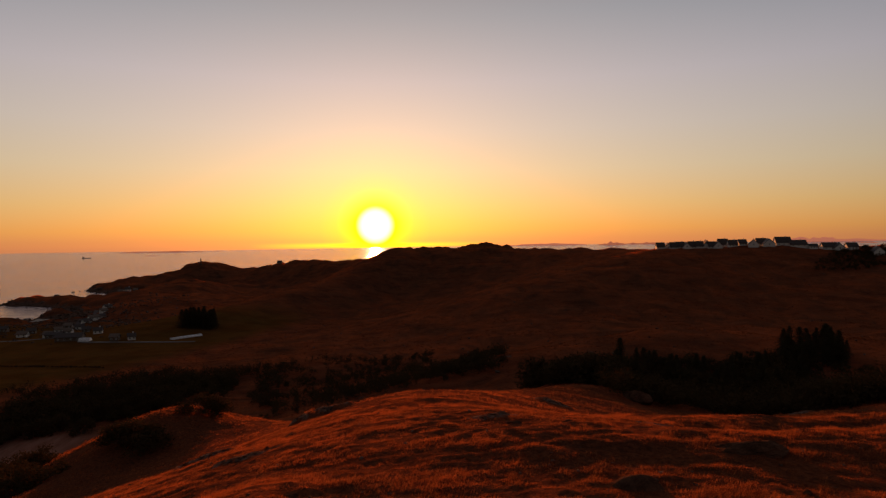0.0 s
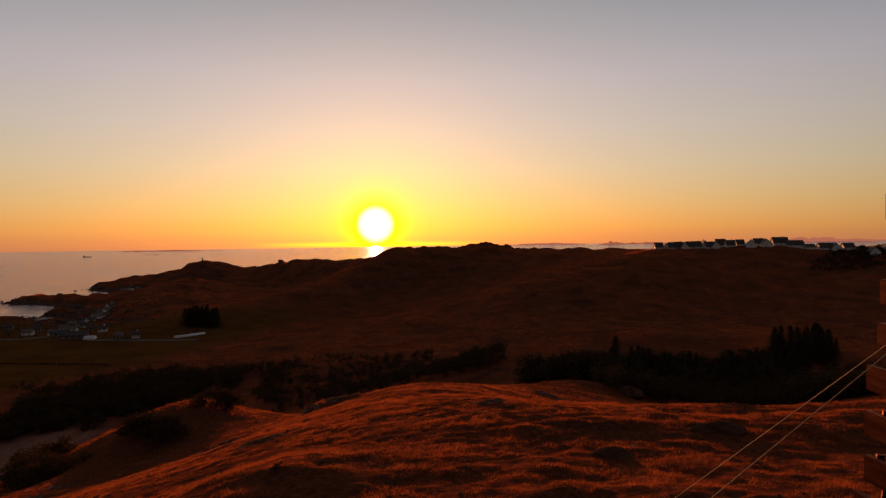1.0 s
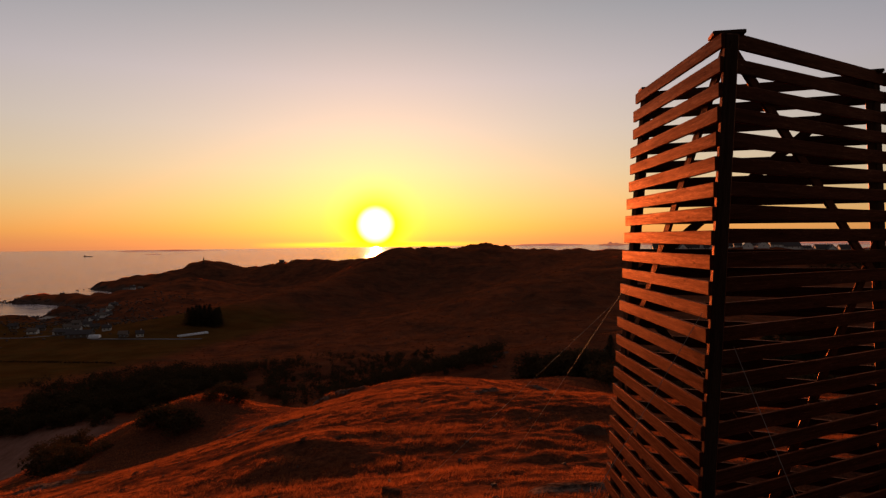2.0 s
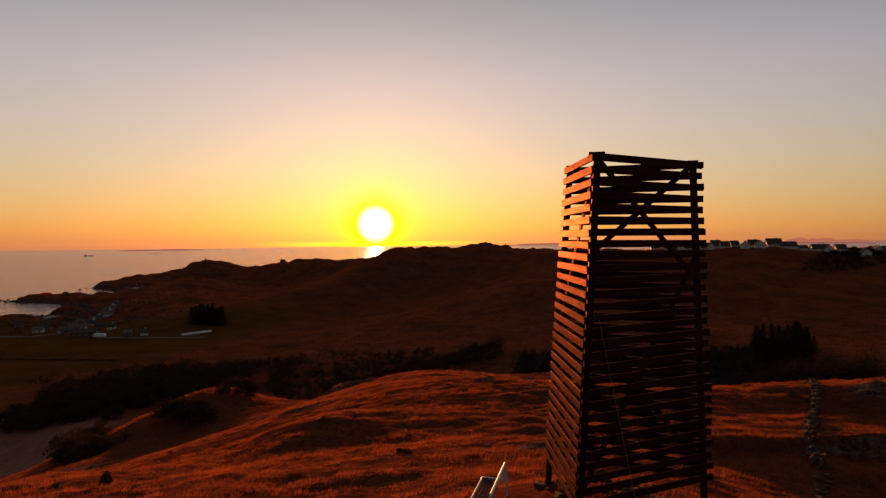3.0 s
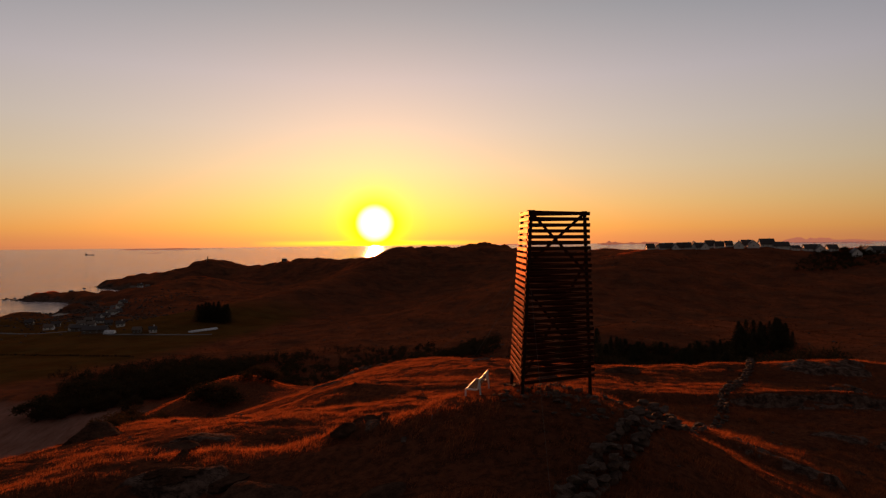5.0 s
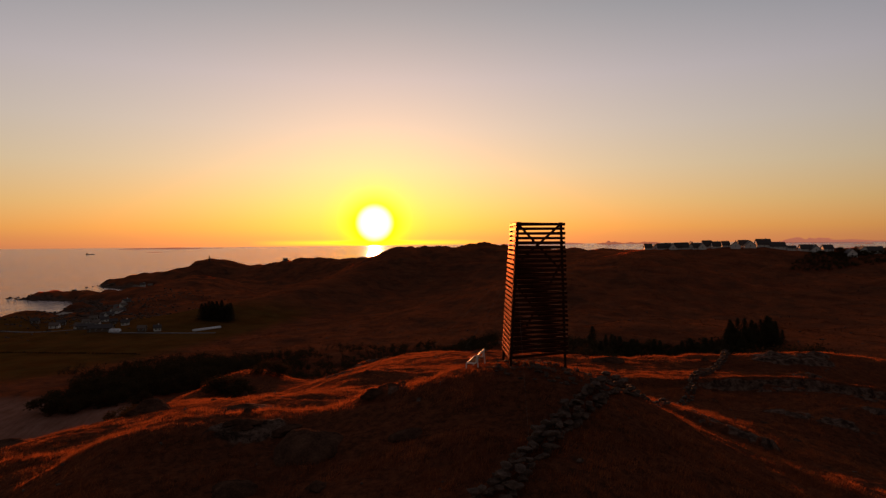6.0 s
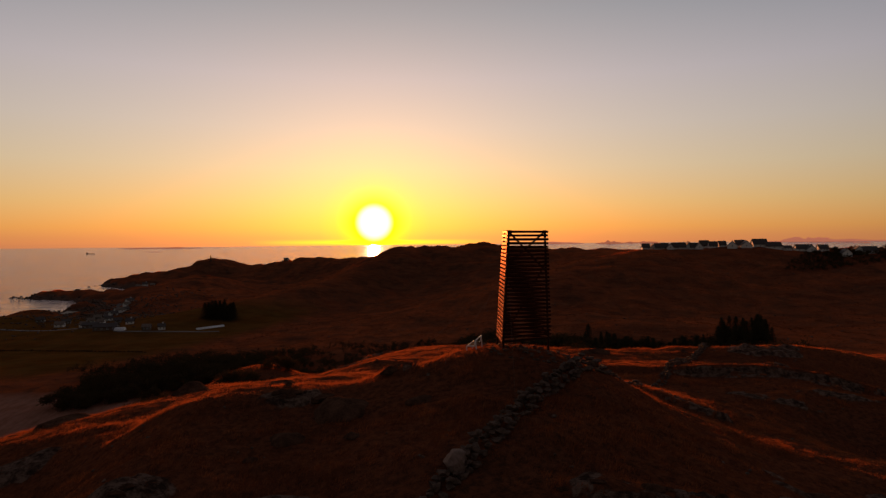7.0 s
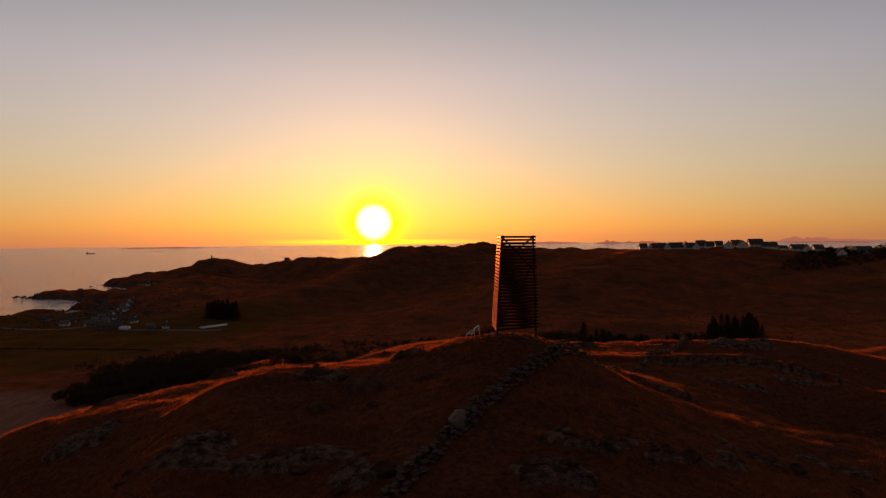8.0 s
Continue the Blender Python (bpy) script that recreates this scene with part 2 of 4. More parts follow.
def tussock_material():
    mat, n, at = material("heather")
    island = n.add("ShaderNodeNewGeometry").outputs["Random Per Island"]
    colour = n.mix(island, (0.112, 0.032, 0.011, 1), (0.240, 0.063, 0.020, 1))
    d = n.add("ShaderNodeBsdfDiffuse", i_Color=colour)
    t = n.add("ShaderNodeBsdfTranslucent", i_Color=colour)
    m = n.add("ShaderNodeMixShader", i_0=0.5, i_1=d.outputs[0], i_2=t.outputs[0])
    n.add("ShaderNodeOutputMaterial", i_Surface=m.outputs[0])
    return mat


M_HEATHER = tussock_material()
M_GROUND, M_GRASS, M_SEA = ground_material(), grass_material(), sea_material()
M_TIMBER = wood_material("weathered_red_timber", (0.060, 0.016, 0.008, 1), (0.032, 0.010, 0.006, 1), (0.115, 0.068, 0.052, 1))
M_POST = wood_material("dark_timber", (0.034, 0.020, 0.015, 1), (0.020, 0.013, 0.010, 1), (0.07, 0.05, 0.04, 1))
M_STONE = plain("lichened_stone", (0.040, 0.026, 0.019, 1), (0.18, 0.110, 0.082, 1), 2.6, 0.9, 0.8, 0.06, spec=0.08)
M_BOULDER = plain("dark_rock", (0.034, 0.017, 0.011, 1), (0.150, 0.072, 0.045, 1), 1.7, 1.0, 0.9, 0.10, spec=0.0)
M_PALE_STONE = plain("pale_stone", (0.15, 0.095, 0.074, 1), (0.26, 0.17, 0.14, 1), 2.0, 0.9, 0.6, 0.03, spec=0.2)
M_SEAT = plain("dark_seat_boards", (0.030, 0.020, 0.016, 1), (0.060, 0.042, 0.032, 1), 6.0, 0.9, 0.3, 0.004, spec=0.1)
M_WHITE_METAL = plain("white_painted_steel", (0.74, 0.73, 0.71, 1), (0.82, 0.81, 0.80, 1), 3.0, 0.45, 0.1, 0.002)
M_WIRE = plain("galvanised_wire", (0.15, 0.11, 0.09, 1), (0.22, 0.17, 0.14, 1), 8.0, 0.7, 0.1, 0.002, 0.1)


# ---- small mesh helpers ----
def mesh_of(name, bm, mat, smooth=False):
    me = bpy.data.meshes.new(name)
    bm.to_mesh(me)
    bm.free()
    me.materials.append(mat)
    if smooth:
        me.polygons.foreach_set("use_smooth", [True] * len(me.polygons))
    return me


def part(name, bm, mat, parent=None, label="", smooth=False):
    """Links a bmesh as one mesh object, under a thing or a part."""
    ob = new(name, bm if isinstance(bm, bpy.types.Mesh) else mesh_of(name, bm, mat, smooth))
    if parent:
        ob.parent = parent
    if label:
        ob["label"] = label
    return ob


def thing(name, at, label, category, group="", kind="", turn=0.0):
    ob = new(name)
    ob.empty_display_size = 0.3
    ob.matrix_basis = pose(*at, 0, 0, turn)
    return tagged(ob, label, category, group, kind)


def block(bm, size, m=Matrix(), bevel=0.0):
    """A box of that size, centred on m, with bevelled edges."""
    made = bmesh.ops.create_cube(bm, size=1.0, matrix=m @ Matrix.Diagonal((*size, 1)))
    if bevel:
        edges = {e for v in made["verts"] for e in v.link_edges}
        bmesh.ops.bevel(bm, geom=list(edges), offset=bevel, segments=1, affect="EDGES", profile=0.5)
    return bm


def beam_pose(a, b, up=(0, 0, 1)):
    """A pose at the middle of a to b, with x along it and z nearest to up."""
    a, b = Vector(a), Vector(b)
    x = (b - a).normalized()
    y = Vector(up).cross(x).normalized()
    z = x.cross(y)
    return Matrix.Translation((a + b) / 2) @ Matrix((x, y, z)).transposed().to_4x4()


def tube(bm, points, radius, sides=8):
    """A round bar through the points, with closed ends."""
    rings = []
    points = [Vector(p) for p in points]
    for i, p in enumerate(points):
        d = (points[min(i + 1, len(points) - 1)] - points[max(i - 1, 0)]).normalized()
        u = d.orthogonal().normalized() if abs(d.z) > 0.9 else d.cross(Vector((0, 0, 1))).normalized()
        v = d.cross(u)
        rings.append([bm.verts.new(p + radius * (math.cos(k * math.tau / sides) * u + math.sin(k * math.tau / sides) * v)) for k in range(sides)])
    for r, s in zip(rings, rings[1:]):
        for k in range(sides):
            bm.faces.new((r[k], r[(k + 1) % sides], s[(k + 1) % sides], s[k]))
    bm.faces.new(rings[0][::-1]), bm.faces.new(rings[-1])
    return bm


def cells(x, y, seed):
    """Smooth noise in -1..1 on arrays."""
    i, j = np.floor(x).astype(np.int64), np.floor(y).astype(np.int64)
    u, v = x - i, y - j
    u, v = u * u * (3 - 2 * u), v * v * (3 - 2 * v)

    def value(a, b):
        h = (a * 374761393 + b * 668265263 + seed * 974634777) & 0xFFFFFFFF
        h = ((h ^ (h >> 13)) * 1274126177) & 0xFFFFFFFF
        return ((h ^ (h >> 16)) & 0xFFFF) / 32767.5 - 1.0
    return (value(i, j) * (1 - u) + value(i + 1, j) * u) * (1 - v) + (value(i, j + 1) * (1 - u) + value(i + 1, j + 1) * u) * v


def layers(x, y, scale, octaves, seed):
    total, size = 0.0, 1.0
    for k in range(octaves):
        c, s = math.cos(k * 0.9), math.sin(k * 0.9)
        total = total + size * cells((x * c - y * s) / scale * 2 ** k + 17 * k, (x * s + y * c) / scale * 2 ** k, seed + k)
        size *= 0.5
    return total


def ease(x, a, b):
    t = np.clip((x - a) / (b - a), 0, 1)
    return t * t * (3 - 2 * t)


# ---- the land: hills as x, y, height, two half-widths and a turn in degrees ----
HILLS_NEAR = [
    (5.2, -2.1, 4.52, 10.5, 11.8, -57),
    (-4.3, -13.6, 3.00, 19.1, 12.9, 29),
    (6.4, -23.8, 4.35, 21.0, 17.0, 80),
    (41.4, 8.8, 6.86, 18.5, 25.5, 5),
    (0.7, 11.4, 3.43, 44.1, 11.3, 14),
    (3.0, 39.2, 10.39, 34.3, 32.3, 16),
    (52.2, 50.0, 10.58, 36.5, 18.7, -1),
    (-5.4, 76.7, 6.56, 29.7, 21.6, 54),
    (-33.3, -9.8, 4.24, 21.1, 25.3, 8),
    (62.7, -39.1, 8.74, 47.4, 22.3, 59),
    (-34.3, -15.8, -4.47, 17.5, 9.2, -20),
    (37.3, 56.7, 0.01, 14.4, 11.1, -11),
]
HILLS_SPUR = [
    (-52.1, 119.4, 13.12, 43.4, 25.0, -25),
    (-51.6, 103.8, 3.12, 17.2, 7.4, 77),
    (-26.6, 19.6, 2.59, 7.9, 8.9, 12),
    (22.6, 8.8, -1.43, 11.8, 6.9, -7),
    (20.4, 7.5, 1.01, 10.3, 4.5, -13),
    (-8.9, -5.6, 1.70, 12.5, 4.5, 12),
    (37.5, 3.0, -5.03, 9.6, 7.8, -41),
    (-17.2, -15.4, 2.76, 6.2, 20.1, -4),
    (32.0, 50.0, -2.55, 14.9, 4.8, 5),
    (-11.0, 30.7, 1.15, 5.6, 5.4, -7),
]
HILLS_VALLEY = [
    (0.6, -3.0, 37.69, 114.3, 87.5, 8),
    (50.3, 91.6, 15.72, 101.5, 42.4, 2),
    (25.5, 132.7, 15.35, 46.1, 25.4, 55),
    (136.1, 79.6, 21.58, 86.2, 157.7, -2),
    (-42.4, -127.2, 35.31, 302.7, 122.5, -18),
    (-68.3, 62.3, 14.06, 59.9, 64.4, -30),
]
HILLS_COAST = [
    (318.0, 632.0, 3.0, 130.0, 42.0, 0),
    (101.1, 794.3, 55.85, 185.8, 117.6, 3),
    (159.6, 567.5, 59.90, 205.9, 130.0, 30),
    (495.1, 616.1, 69.14, 356.5, 189.4, -44),
    (143.0, 267.4, 29.52, 269.9, 165.6, 17),
    (526.9, 160.1, 35.37, 210.3, 484.6, -31),
    (-85.8, 865.6, 41.45, 161.7, 117.4, 77),
    (-240.7, 1047.1, 52.62, 205.8, 80.0, -23),
    (-430.7, 1083.1, 30.77, 51.8, 74.3, 18),
    (-506.6, 1018.0, 31.03, 107.3, 58.3, -37),
    (-350.6, 833.6, 32.89, 86.2, 111.5, -7),
    (-522.0, 803.0, 17.20, 93.0, 40.0, -10),
    (-129.9, 663.6, 25.68, 56.5, 213.9, -33),
    (-259.4, 169.9, 19.87, 434.6, 225.9, 84),
]
HILLS_BAY = [
    (-429.5, 504.4, 14.25, 98.7, 84.1, 13),
    (-421.0, 576.0, 6.50, 24.0, 14.0, 0),
    (-396.0, 690.0, 4.50, 42.0, 45.0, 0),
    (-424.0, 748.0, 9.50, 44.0, 30.0, 0),
    (284.4, -100.2, 37.85, 259.8, 813.9, -52),
    (32.4, 208.9, 16.59, 118.0, 43.1, 34),
    (-135.6, 167.4, -4.75, 49.6, 21.0, -3),
    (78.6, 877.3, 16.22, 111.6, 44.5, 60),
    (-296.1, 666.3, 18.99, 82.6, 85.3, 6),
    (-418.0, 1050.0, 6.00, 34.0, 34.0, 0),
]


def land(x, y, detail=True):
    """The ground's height over the plan, on arrays."""
    x, y = np.asarray(x, float), np.asarray(y, float)
    z = np.full(x.shape, -82.0)
    for hx, hy, h, rx, ry, turn in HILLS_NEAR + HILLS_SPUR + HILLS_VALLEY + HILLS_COAST + HILLS_BAY:
        c, s = math.cos(radians(turn)), math.sin(radians(turn))
        u, v = ((x - hx) * c + (y - hy) * s) / rx, (-(x - hx) * s + (y - hy) * c) / ry
        z = z + h * np.exp(-u * u - v * v)
    if detail:
        away = np.hypot(x, y - 10)
        flat = np.maximum(meadow(x, y), plough(x, y))
        far = ease(away, 110, 330) * (1 - 0.93 * flat)
        z = z + far * (2.2 * layers(x, y, 70, 3, 3) + (1.5 + 3.8 * ease(y, 650, 900)) * (np.abs(layers(x, y, 26, 4, 5)) - 0.45))
        shore = np.exp(-((z + 69) / 7) ** 2) * ease(y, 520, 640) * ease(z, -75.0, -71.0)
        z = z + shore * (10.0 * np.abs(layers(x, y, 46, 5, 41)) - 4.0)
        z = z + 0.9 * ease(away, 75, 130) * layers(x, y, 14, 3, 8) * (1 - flat)
        near = (1 - ease(away, 120, 260)) * ease(np.hypot(x - 3, y + 3.3), 3.0, 7.5)
        z = z + near * (0.19 * layers(x * 0.6, y, 7.0, 2, 11) + 0.22 * np.abs(layers(x * 0.6, y * 1.3, 3.2, 4, 13)) + 0.11 * np.abs(layers(x * 0.7, y * 1.2, 1.3, 2, 14)) - 0.400 + crags(x, y) + outcrops(x, y)[0]) + bank(x, y)
    return z


def bank(x, y):
    """The drop where the grassy top breaks off in a low rocky bank, with a hollow at its foot."""
    d = y - 22.0 - 1.1 * layers(x, y * 0.2, 9, 3, 61)
    deep = (0.9 + 0.7 * ease(x, 20, 30)) * ease(x, 8, 15) * (1 - ease(x, 52, 66))
    return -deep * (1 - ease(d, -1.3, 0.2)) * ease(d, -15, -5)


def plough(x, y):
    """1 on the bare field in the hollow."""
    return ease(-x, 108, 122) * (1 - ease(-x, 225, 250)) * ease(y, 118, 130) * (1 - ease(y + 0.12 * x, 186, 196))


def meadow(x, y):
    """1 on the flat farmland by the bay."""
    return ease(-x + 0.25 * (y - 340), 165, 195) * ease(y, 235, 275) * (1 - ease(y, 520, 600)) * (1 - ease(-x, 420, 470))


# rock faces on the hilltop: x, y, half-length, half-width, turn in degrees, height
OUTCROPS = [
    (-17.4, -19.8, 2.8, 1.1, 10, 0.35), (-11.2, -20.8, 1.8, 0.9, -10, 0.35), (-10.9, -8.7, 1.9, 0.8, 18, 0.5), (-4.6, -4.6, 1.5, 0.9, 30, 0.45), (-6.5, -22.4, 1.8, 1.2, 20, 0.7), (6.0, -20.6, 3.2, 1.1, -8, 0.6),
    (10.5, -20.0, 2.4, 0.9, 10, 0.45), (14.2, -18.4, 2.2, 0.9, 40, 0.45), (3.0, -24.2, 2.4, 1.0, 0, 0.55), (18.5, -14.5, 2.6, 0.9, -20, 0.4),
    (33.0, 20.6, 3.4, 0.9, -4, 0.5), (41.0, 20.2, 3.8, 1.0, 5, 0.6), (48.5, 20.8, 3.6, 1.0, -6, 0.6), (30.0, 12.5, 4.2, 0.9, -25, 0.35), (37.5, 13.5, 4.2, 0.9, -15, 0.35),
    (41.5, 33.0, 3.2, 1.3, 15, 0.9), (19.0, 4.5, 3.0, 1.0, -35, 0.6), (-15.5, 75.0, 3.6, 2.2, 30, 1.2), (-14.6, 2.4, 1.6, 1.0, 20, 0.2),
]


def outcrops(x, y):
    """Height and mask of the ledges of bare rock."""
    z, mask = np.zeros(np.shape(x)), np.zeros(np.shape(x))
    for ox, oy, a, b, turn, h in OUTCROPS:
        c, s = math.cos(radians(turn)), math.sin(radians(turn))
        u, v = ((x - ox) * c + (y - oy) * s) / a, (-(x - ox) * s + (y - oy) * c) / b
        r = np.sqrt(u * u + v * v) + 0.30 * layers(x, y, 1.9, 3, 71)
        m = 1 - ease(r, 0.75, 1.15)
        ledge = np.floor((0.5 + 0.5 * layers(x * 1.3, y, 2.2, 3, 73)) * 4) / 4
        z, mask = z + h * m * (0.55 + 0.5 * ledge), np.maximum(mask, m)
    return z, mask


def ribs(x, y):
    return 0.88 * layers(x + 40, y * 1.6, 11, 3, 21) * ease(np.hypot(x - 1, y + 9), 9, 15)


def crags(x, y):
    """Rock ribs that break through the turf."""
    n = ribs(x, y)
    return 0.5 * ease(n, 0.80, 1.15) + 0.12 * ease(n, 0.80, 0.95) * layers(x, y, 0.9, 3, 23)


def lines(near_from, near_to, step, out_to, growth=1.10, most=26.0):
    """Grid lines, close together in the middle and wider outwards."""
    middle = list(np.arange(near_from, near_to, step))
    high, low, d = [middle[-1]], [middle[0]], step
    while high[-1] < out_to[1]:
        d = min(d * growth, most)
        high.append(high[-1] + d)
    d = step
    while low[-1] > out_to[0]:
        d = min(d * growth, most)
        low.append(low[-1] - d)
    return np.array(low[:0:-1] + middle + high[1:])


gx, gy = lines(-40, 58, 0.30, (-1250, 1300), 1.06, 8.0), lines(-32, 60, 0.30, (-450, 1450), 1.04, 7.0)
GX, GY = np.meshgrid(gx, gy)
GZ = land(GX, GY)


def grid_mesh(name, X, Y, Z, mat):
    rows, cols = X.shape
    me = bpy.data.meshes.new(name)
    index = np.arange(rows * cols).reshape(rows, cols)
    quads = np.stack([index[:-1, :-1], index[:-1, 1:], index[1:, 1:], index[1:, :-1]], -1).reshape(-1, 4)
    me.vertices.add(rows * cols)
    me.vertices.foreach_set("co", np.stack([X, Y, Z], -1).ravel().astype(np.float32))
    me.loops.add(quads.size)
    me.loops.foreach_set("vertex_index", quads.ravel().astype(np.int32))
    me.polygons.add(len(quads))
    me.polygons.foreach_set("loop_start", np.arange(0, quads.size, 4, dtype=np.int32))
    me.polygons.foreach_set("use_smooth", np.ones(len(quads), bool))
    me.update(calc_edges=True)
    me.materials.append(mat)
    return me


ground_mesh = grid_mesh("ground", GX, GY, GZ, M_GROUND)
slope = np.hypot(*np.gradient(GZ, gy, gx))
near_rock = ease(ribs(GX, GY), 0.82, 0.95) * (np.hypot(GX, GY - 10) < 200)
for name, values in (("turf", 1 - ease(np.hypot(GX, GY - 10), 95, 150)), ("field", meadow(GX, GY)), ("soil", plough(GX, GY)), ("rock", np.clip(near_rock + ease(slope, 0.75, 1.1) + outcrops(GX, GY)[1] * (layers(GX, GY, 1.4, 3, 75) > -0.35), 0, 1) + ease(-GZ, 66.5, 70) * (GY > 300))):
    ground_mesh.attributes.new(name, "FLOAT", "POINT").data.foreach_set("value", values.ravel().astype(np.float32))
tagged(new("ground", ground_mesh), "rolling coastal heath with rust-brown grass and bare rock", "ground", kind="structure")

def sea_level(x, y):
    """Level water; its last stretch is raised to stand in for the many miles up to the true horizon, less to the left
    in place of haze.
    """
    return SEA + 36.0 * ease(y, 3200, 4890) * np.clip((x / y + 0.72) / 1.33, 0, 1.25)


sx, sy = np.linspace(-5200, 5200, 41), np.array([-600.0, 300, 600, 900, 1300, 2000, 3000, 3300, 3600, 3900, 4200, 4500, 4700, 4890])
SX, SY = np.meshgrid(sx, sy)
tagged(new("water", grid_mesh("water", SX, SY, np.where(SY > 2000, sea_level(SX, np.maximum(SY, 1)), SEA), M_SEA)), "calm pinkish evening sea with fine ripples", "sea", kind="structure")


def height(x, y):
    return float(land(np.array([x]), np.array([y]))[0])


# ---- dry grass ----
def blades(name, x0, x1, y0, y1, count, tall, wide, each, seed, label):
    rng = np.random.default_rng(seed)
    x, y = rng.uniform(x0, x1, count), rng.uniform(y0, y1, count)
    tuft = layers(x, y, 0.75, 2, 33)
    clump = layers(x * 0.6, y * 1.2, 3.0, 3, 31) + 0.9 * tuft
    keep = (np.hypot(x - 0.47, y + 3.55) > 1.0) & (clump > -0.35 + rng.normal(0, 0.25, count)) & (ribs(x, y) < 0.88) & (outcrops(x, y)[1] * (layers(x, y, 1.4, 3, 75) + 0.9) < 0.5)
    x, y, clump = x[keep], y[keep], clump[keep]
    z = land(x, y) - 0.03
    size = tall * (0.62 + 0.75 * np.clip(clump, -0.5, 1.3)) * rng.uniform(0.6, 1.25, len(x))
    x, y, z, size = (np.repeat(a, each) for a in (x, y, z, size))
    n = len(x)
    size = size * rng.uniform(0.6, 1.1, n)
    turn = rng.uniform(0, np.pi, n)
    bx, by = x + rng.normal(0, 0.07, n), y + rng.normal(0, 0.07, n)
    dx, dy = np.cos(turn) * wide * 0.5, np.sin(turn) * wide * 0.5
    lean = rng.normal(0, 0.30, (n, 2)) + (0.28, 0.05)
    co = np.empty((n, 3, 3), np.float32)
    co[:, 0] = np.stack([bx - dx, by - dy, z], -1)
    co[:, 1] = np.stack([bx + dx, by + dy, z], -1)
    co[:, 2] = np.stack([bx + lean[:, 0] * size, by + lean[:, 1] * size, z + size], -1)
    me = bpy.data.meshes.new(name)
    me.vertices.add(n * 3)
    me.vertices.foreach_set("co", co.ravel())
    me.loops.add(n * 3)
    me.loops.foreach_set("vertex_index", np.arange(n * 3, dtype=np.int32))
    me.polygons.add(n)
    me.polygons.foreach_set("loop_start", np.arange(0, n * 3, 3, dtype=np.int32))
    me.update(calc_edges=True)
    me.materials.append(M_GRASS)
    return tagged(new(name, me), label, "grass", kind="stuff")


blades("grass", -48, 54, -32, 72, 640000, 0.23, 0.020, 3, 1, "wind-combed dry golden grass on the hilltop")
blades("grass", -95, 90, 72, 138, 120000, 0.28, 0.045, 3, 2, "dry reddish grass on the lower knolls")
blades("grass", 54, 110, -20, 110, 60000, 0.28, 0.045, 3, 3, "dry reddish grass on the lower knolls")
blades("grass", -80, -48, -30, 72, 30000, 0.34, 0.06, 3, 4, "dry reddish grass on the lower knolls")


def heather(name, count, x0, x1, y0, y1, tall, wide, seed, label, nearest=105, patch=24):
    """Coarse tussocks in patches."""
    rng = np.random.default_rng(seed)
    x, y = rng.uniform(x0, x1, count), rng.uniform(y0, y1, count)
    keep = (layers(x, y, patch, 4, 51) > rng.normal(-0.2, 0.5, count)) & (np.maximum(meadow(x, y), plough(x, y)) < 0.2) & (np.hypot(x, y - 10) > nearest)
    x, y = x[keep], y[keep]
    z = land(x, y) - 0.05
    keep = (z > SEA + 2) & (outcrops(x, y)[1] < 0.5) & (np.hypot(x - 3.5, y + 3.5) > 3.5)
    x, y, z = (np.repeat(a[keep], 4) for a in (x, y, z))
    n = len(x)
    size, turn = tall * rng.uniform(0.5, 1.2, n), rng.uniform(0, np.pi, n)
    bx, by = x + rng.normal(0, wide * 0.5, n), y + rng.normal(0, wide * 0.5, n)
    dx, dy = np.cos(turn) * wide * 0.5, np.sin(turn) * wide * 0.5
    co = np.empty((n, 3, 3), np.float32)
    co[:, 0], co[:, 1] = np.stack([bx - dx, by - dy, z], -1), np.stack([bx + dx, by + dy, z], -1)
    co[:, 2] = np.stack([bx + rng.normal(0, 0.2, n), by + rng.normal(0, 0.2, n), z + size], -1)
    me = bpy.data.meshes.new(name)
    me.vertices.add(n * 3)
    me.vertices.foreach_set("co", co.ravel())
    me.loops.add(n * 3)
    me.loops.foreach_set("vertex_index", np.arange(n * 3, dtype=np.int32))
    me.polygons.add(n)
    me.polygons.foreach_set("loop_start", np.arange(0, n * 3, 3, dtype=np.int32))
    me.update(calc_edges=True)
    me.materials.append(M_HEATHER)
    return tagged(new(name, me), label, "heather", kind="stuff")


heather("heather", 30000, -170, 260, 100, 330, 0.26, 0.45, 61, "dark rusty heather tussocks on the valley slopes")
heather("heather", 40000, -330, 520, 330, 820, 0.35, 0.8, 62, "dark rusty heather tussocks on the far hills")
heather("heather", 90000, -48, 58, -32, 70, 0.13, 0.05, 63, "low dark heather in patches among the dry grass", 0, 4.5)
# ---- the slatted beacon tower ----
TOWER_Z0, TOWER_Z1 = 3.05, 10.66
FOOT = {"n": (2.27, -5.06), "r": (5.82, -3.48), "l": (2.20, -1.70)}
TOP = {"n": (2.67, -5.03), "r": (5.63, -3.27), "l": (2.64, -2.27)}


def corner(k, z):
    f = (z - TOWER_Z0) / (TOWER_Z1 - TOWER_Z0)
    return Vector((FOOT[k][0] + (TOP[k][0] - FOOT[k][0]) * f, FOOT[k][1] + (TOP[k][1] - FOOT[k][1]) * f, z))


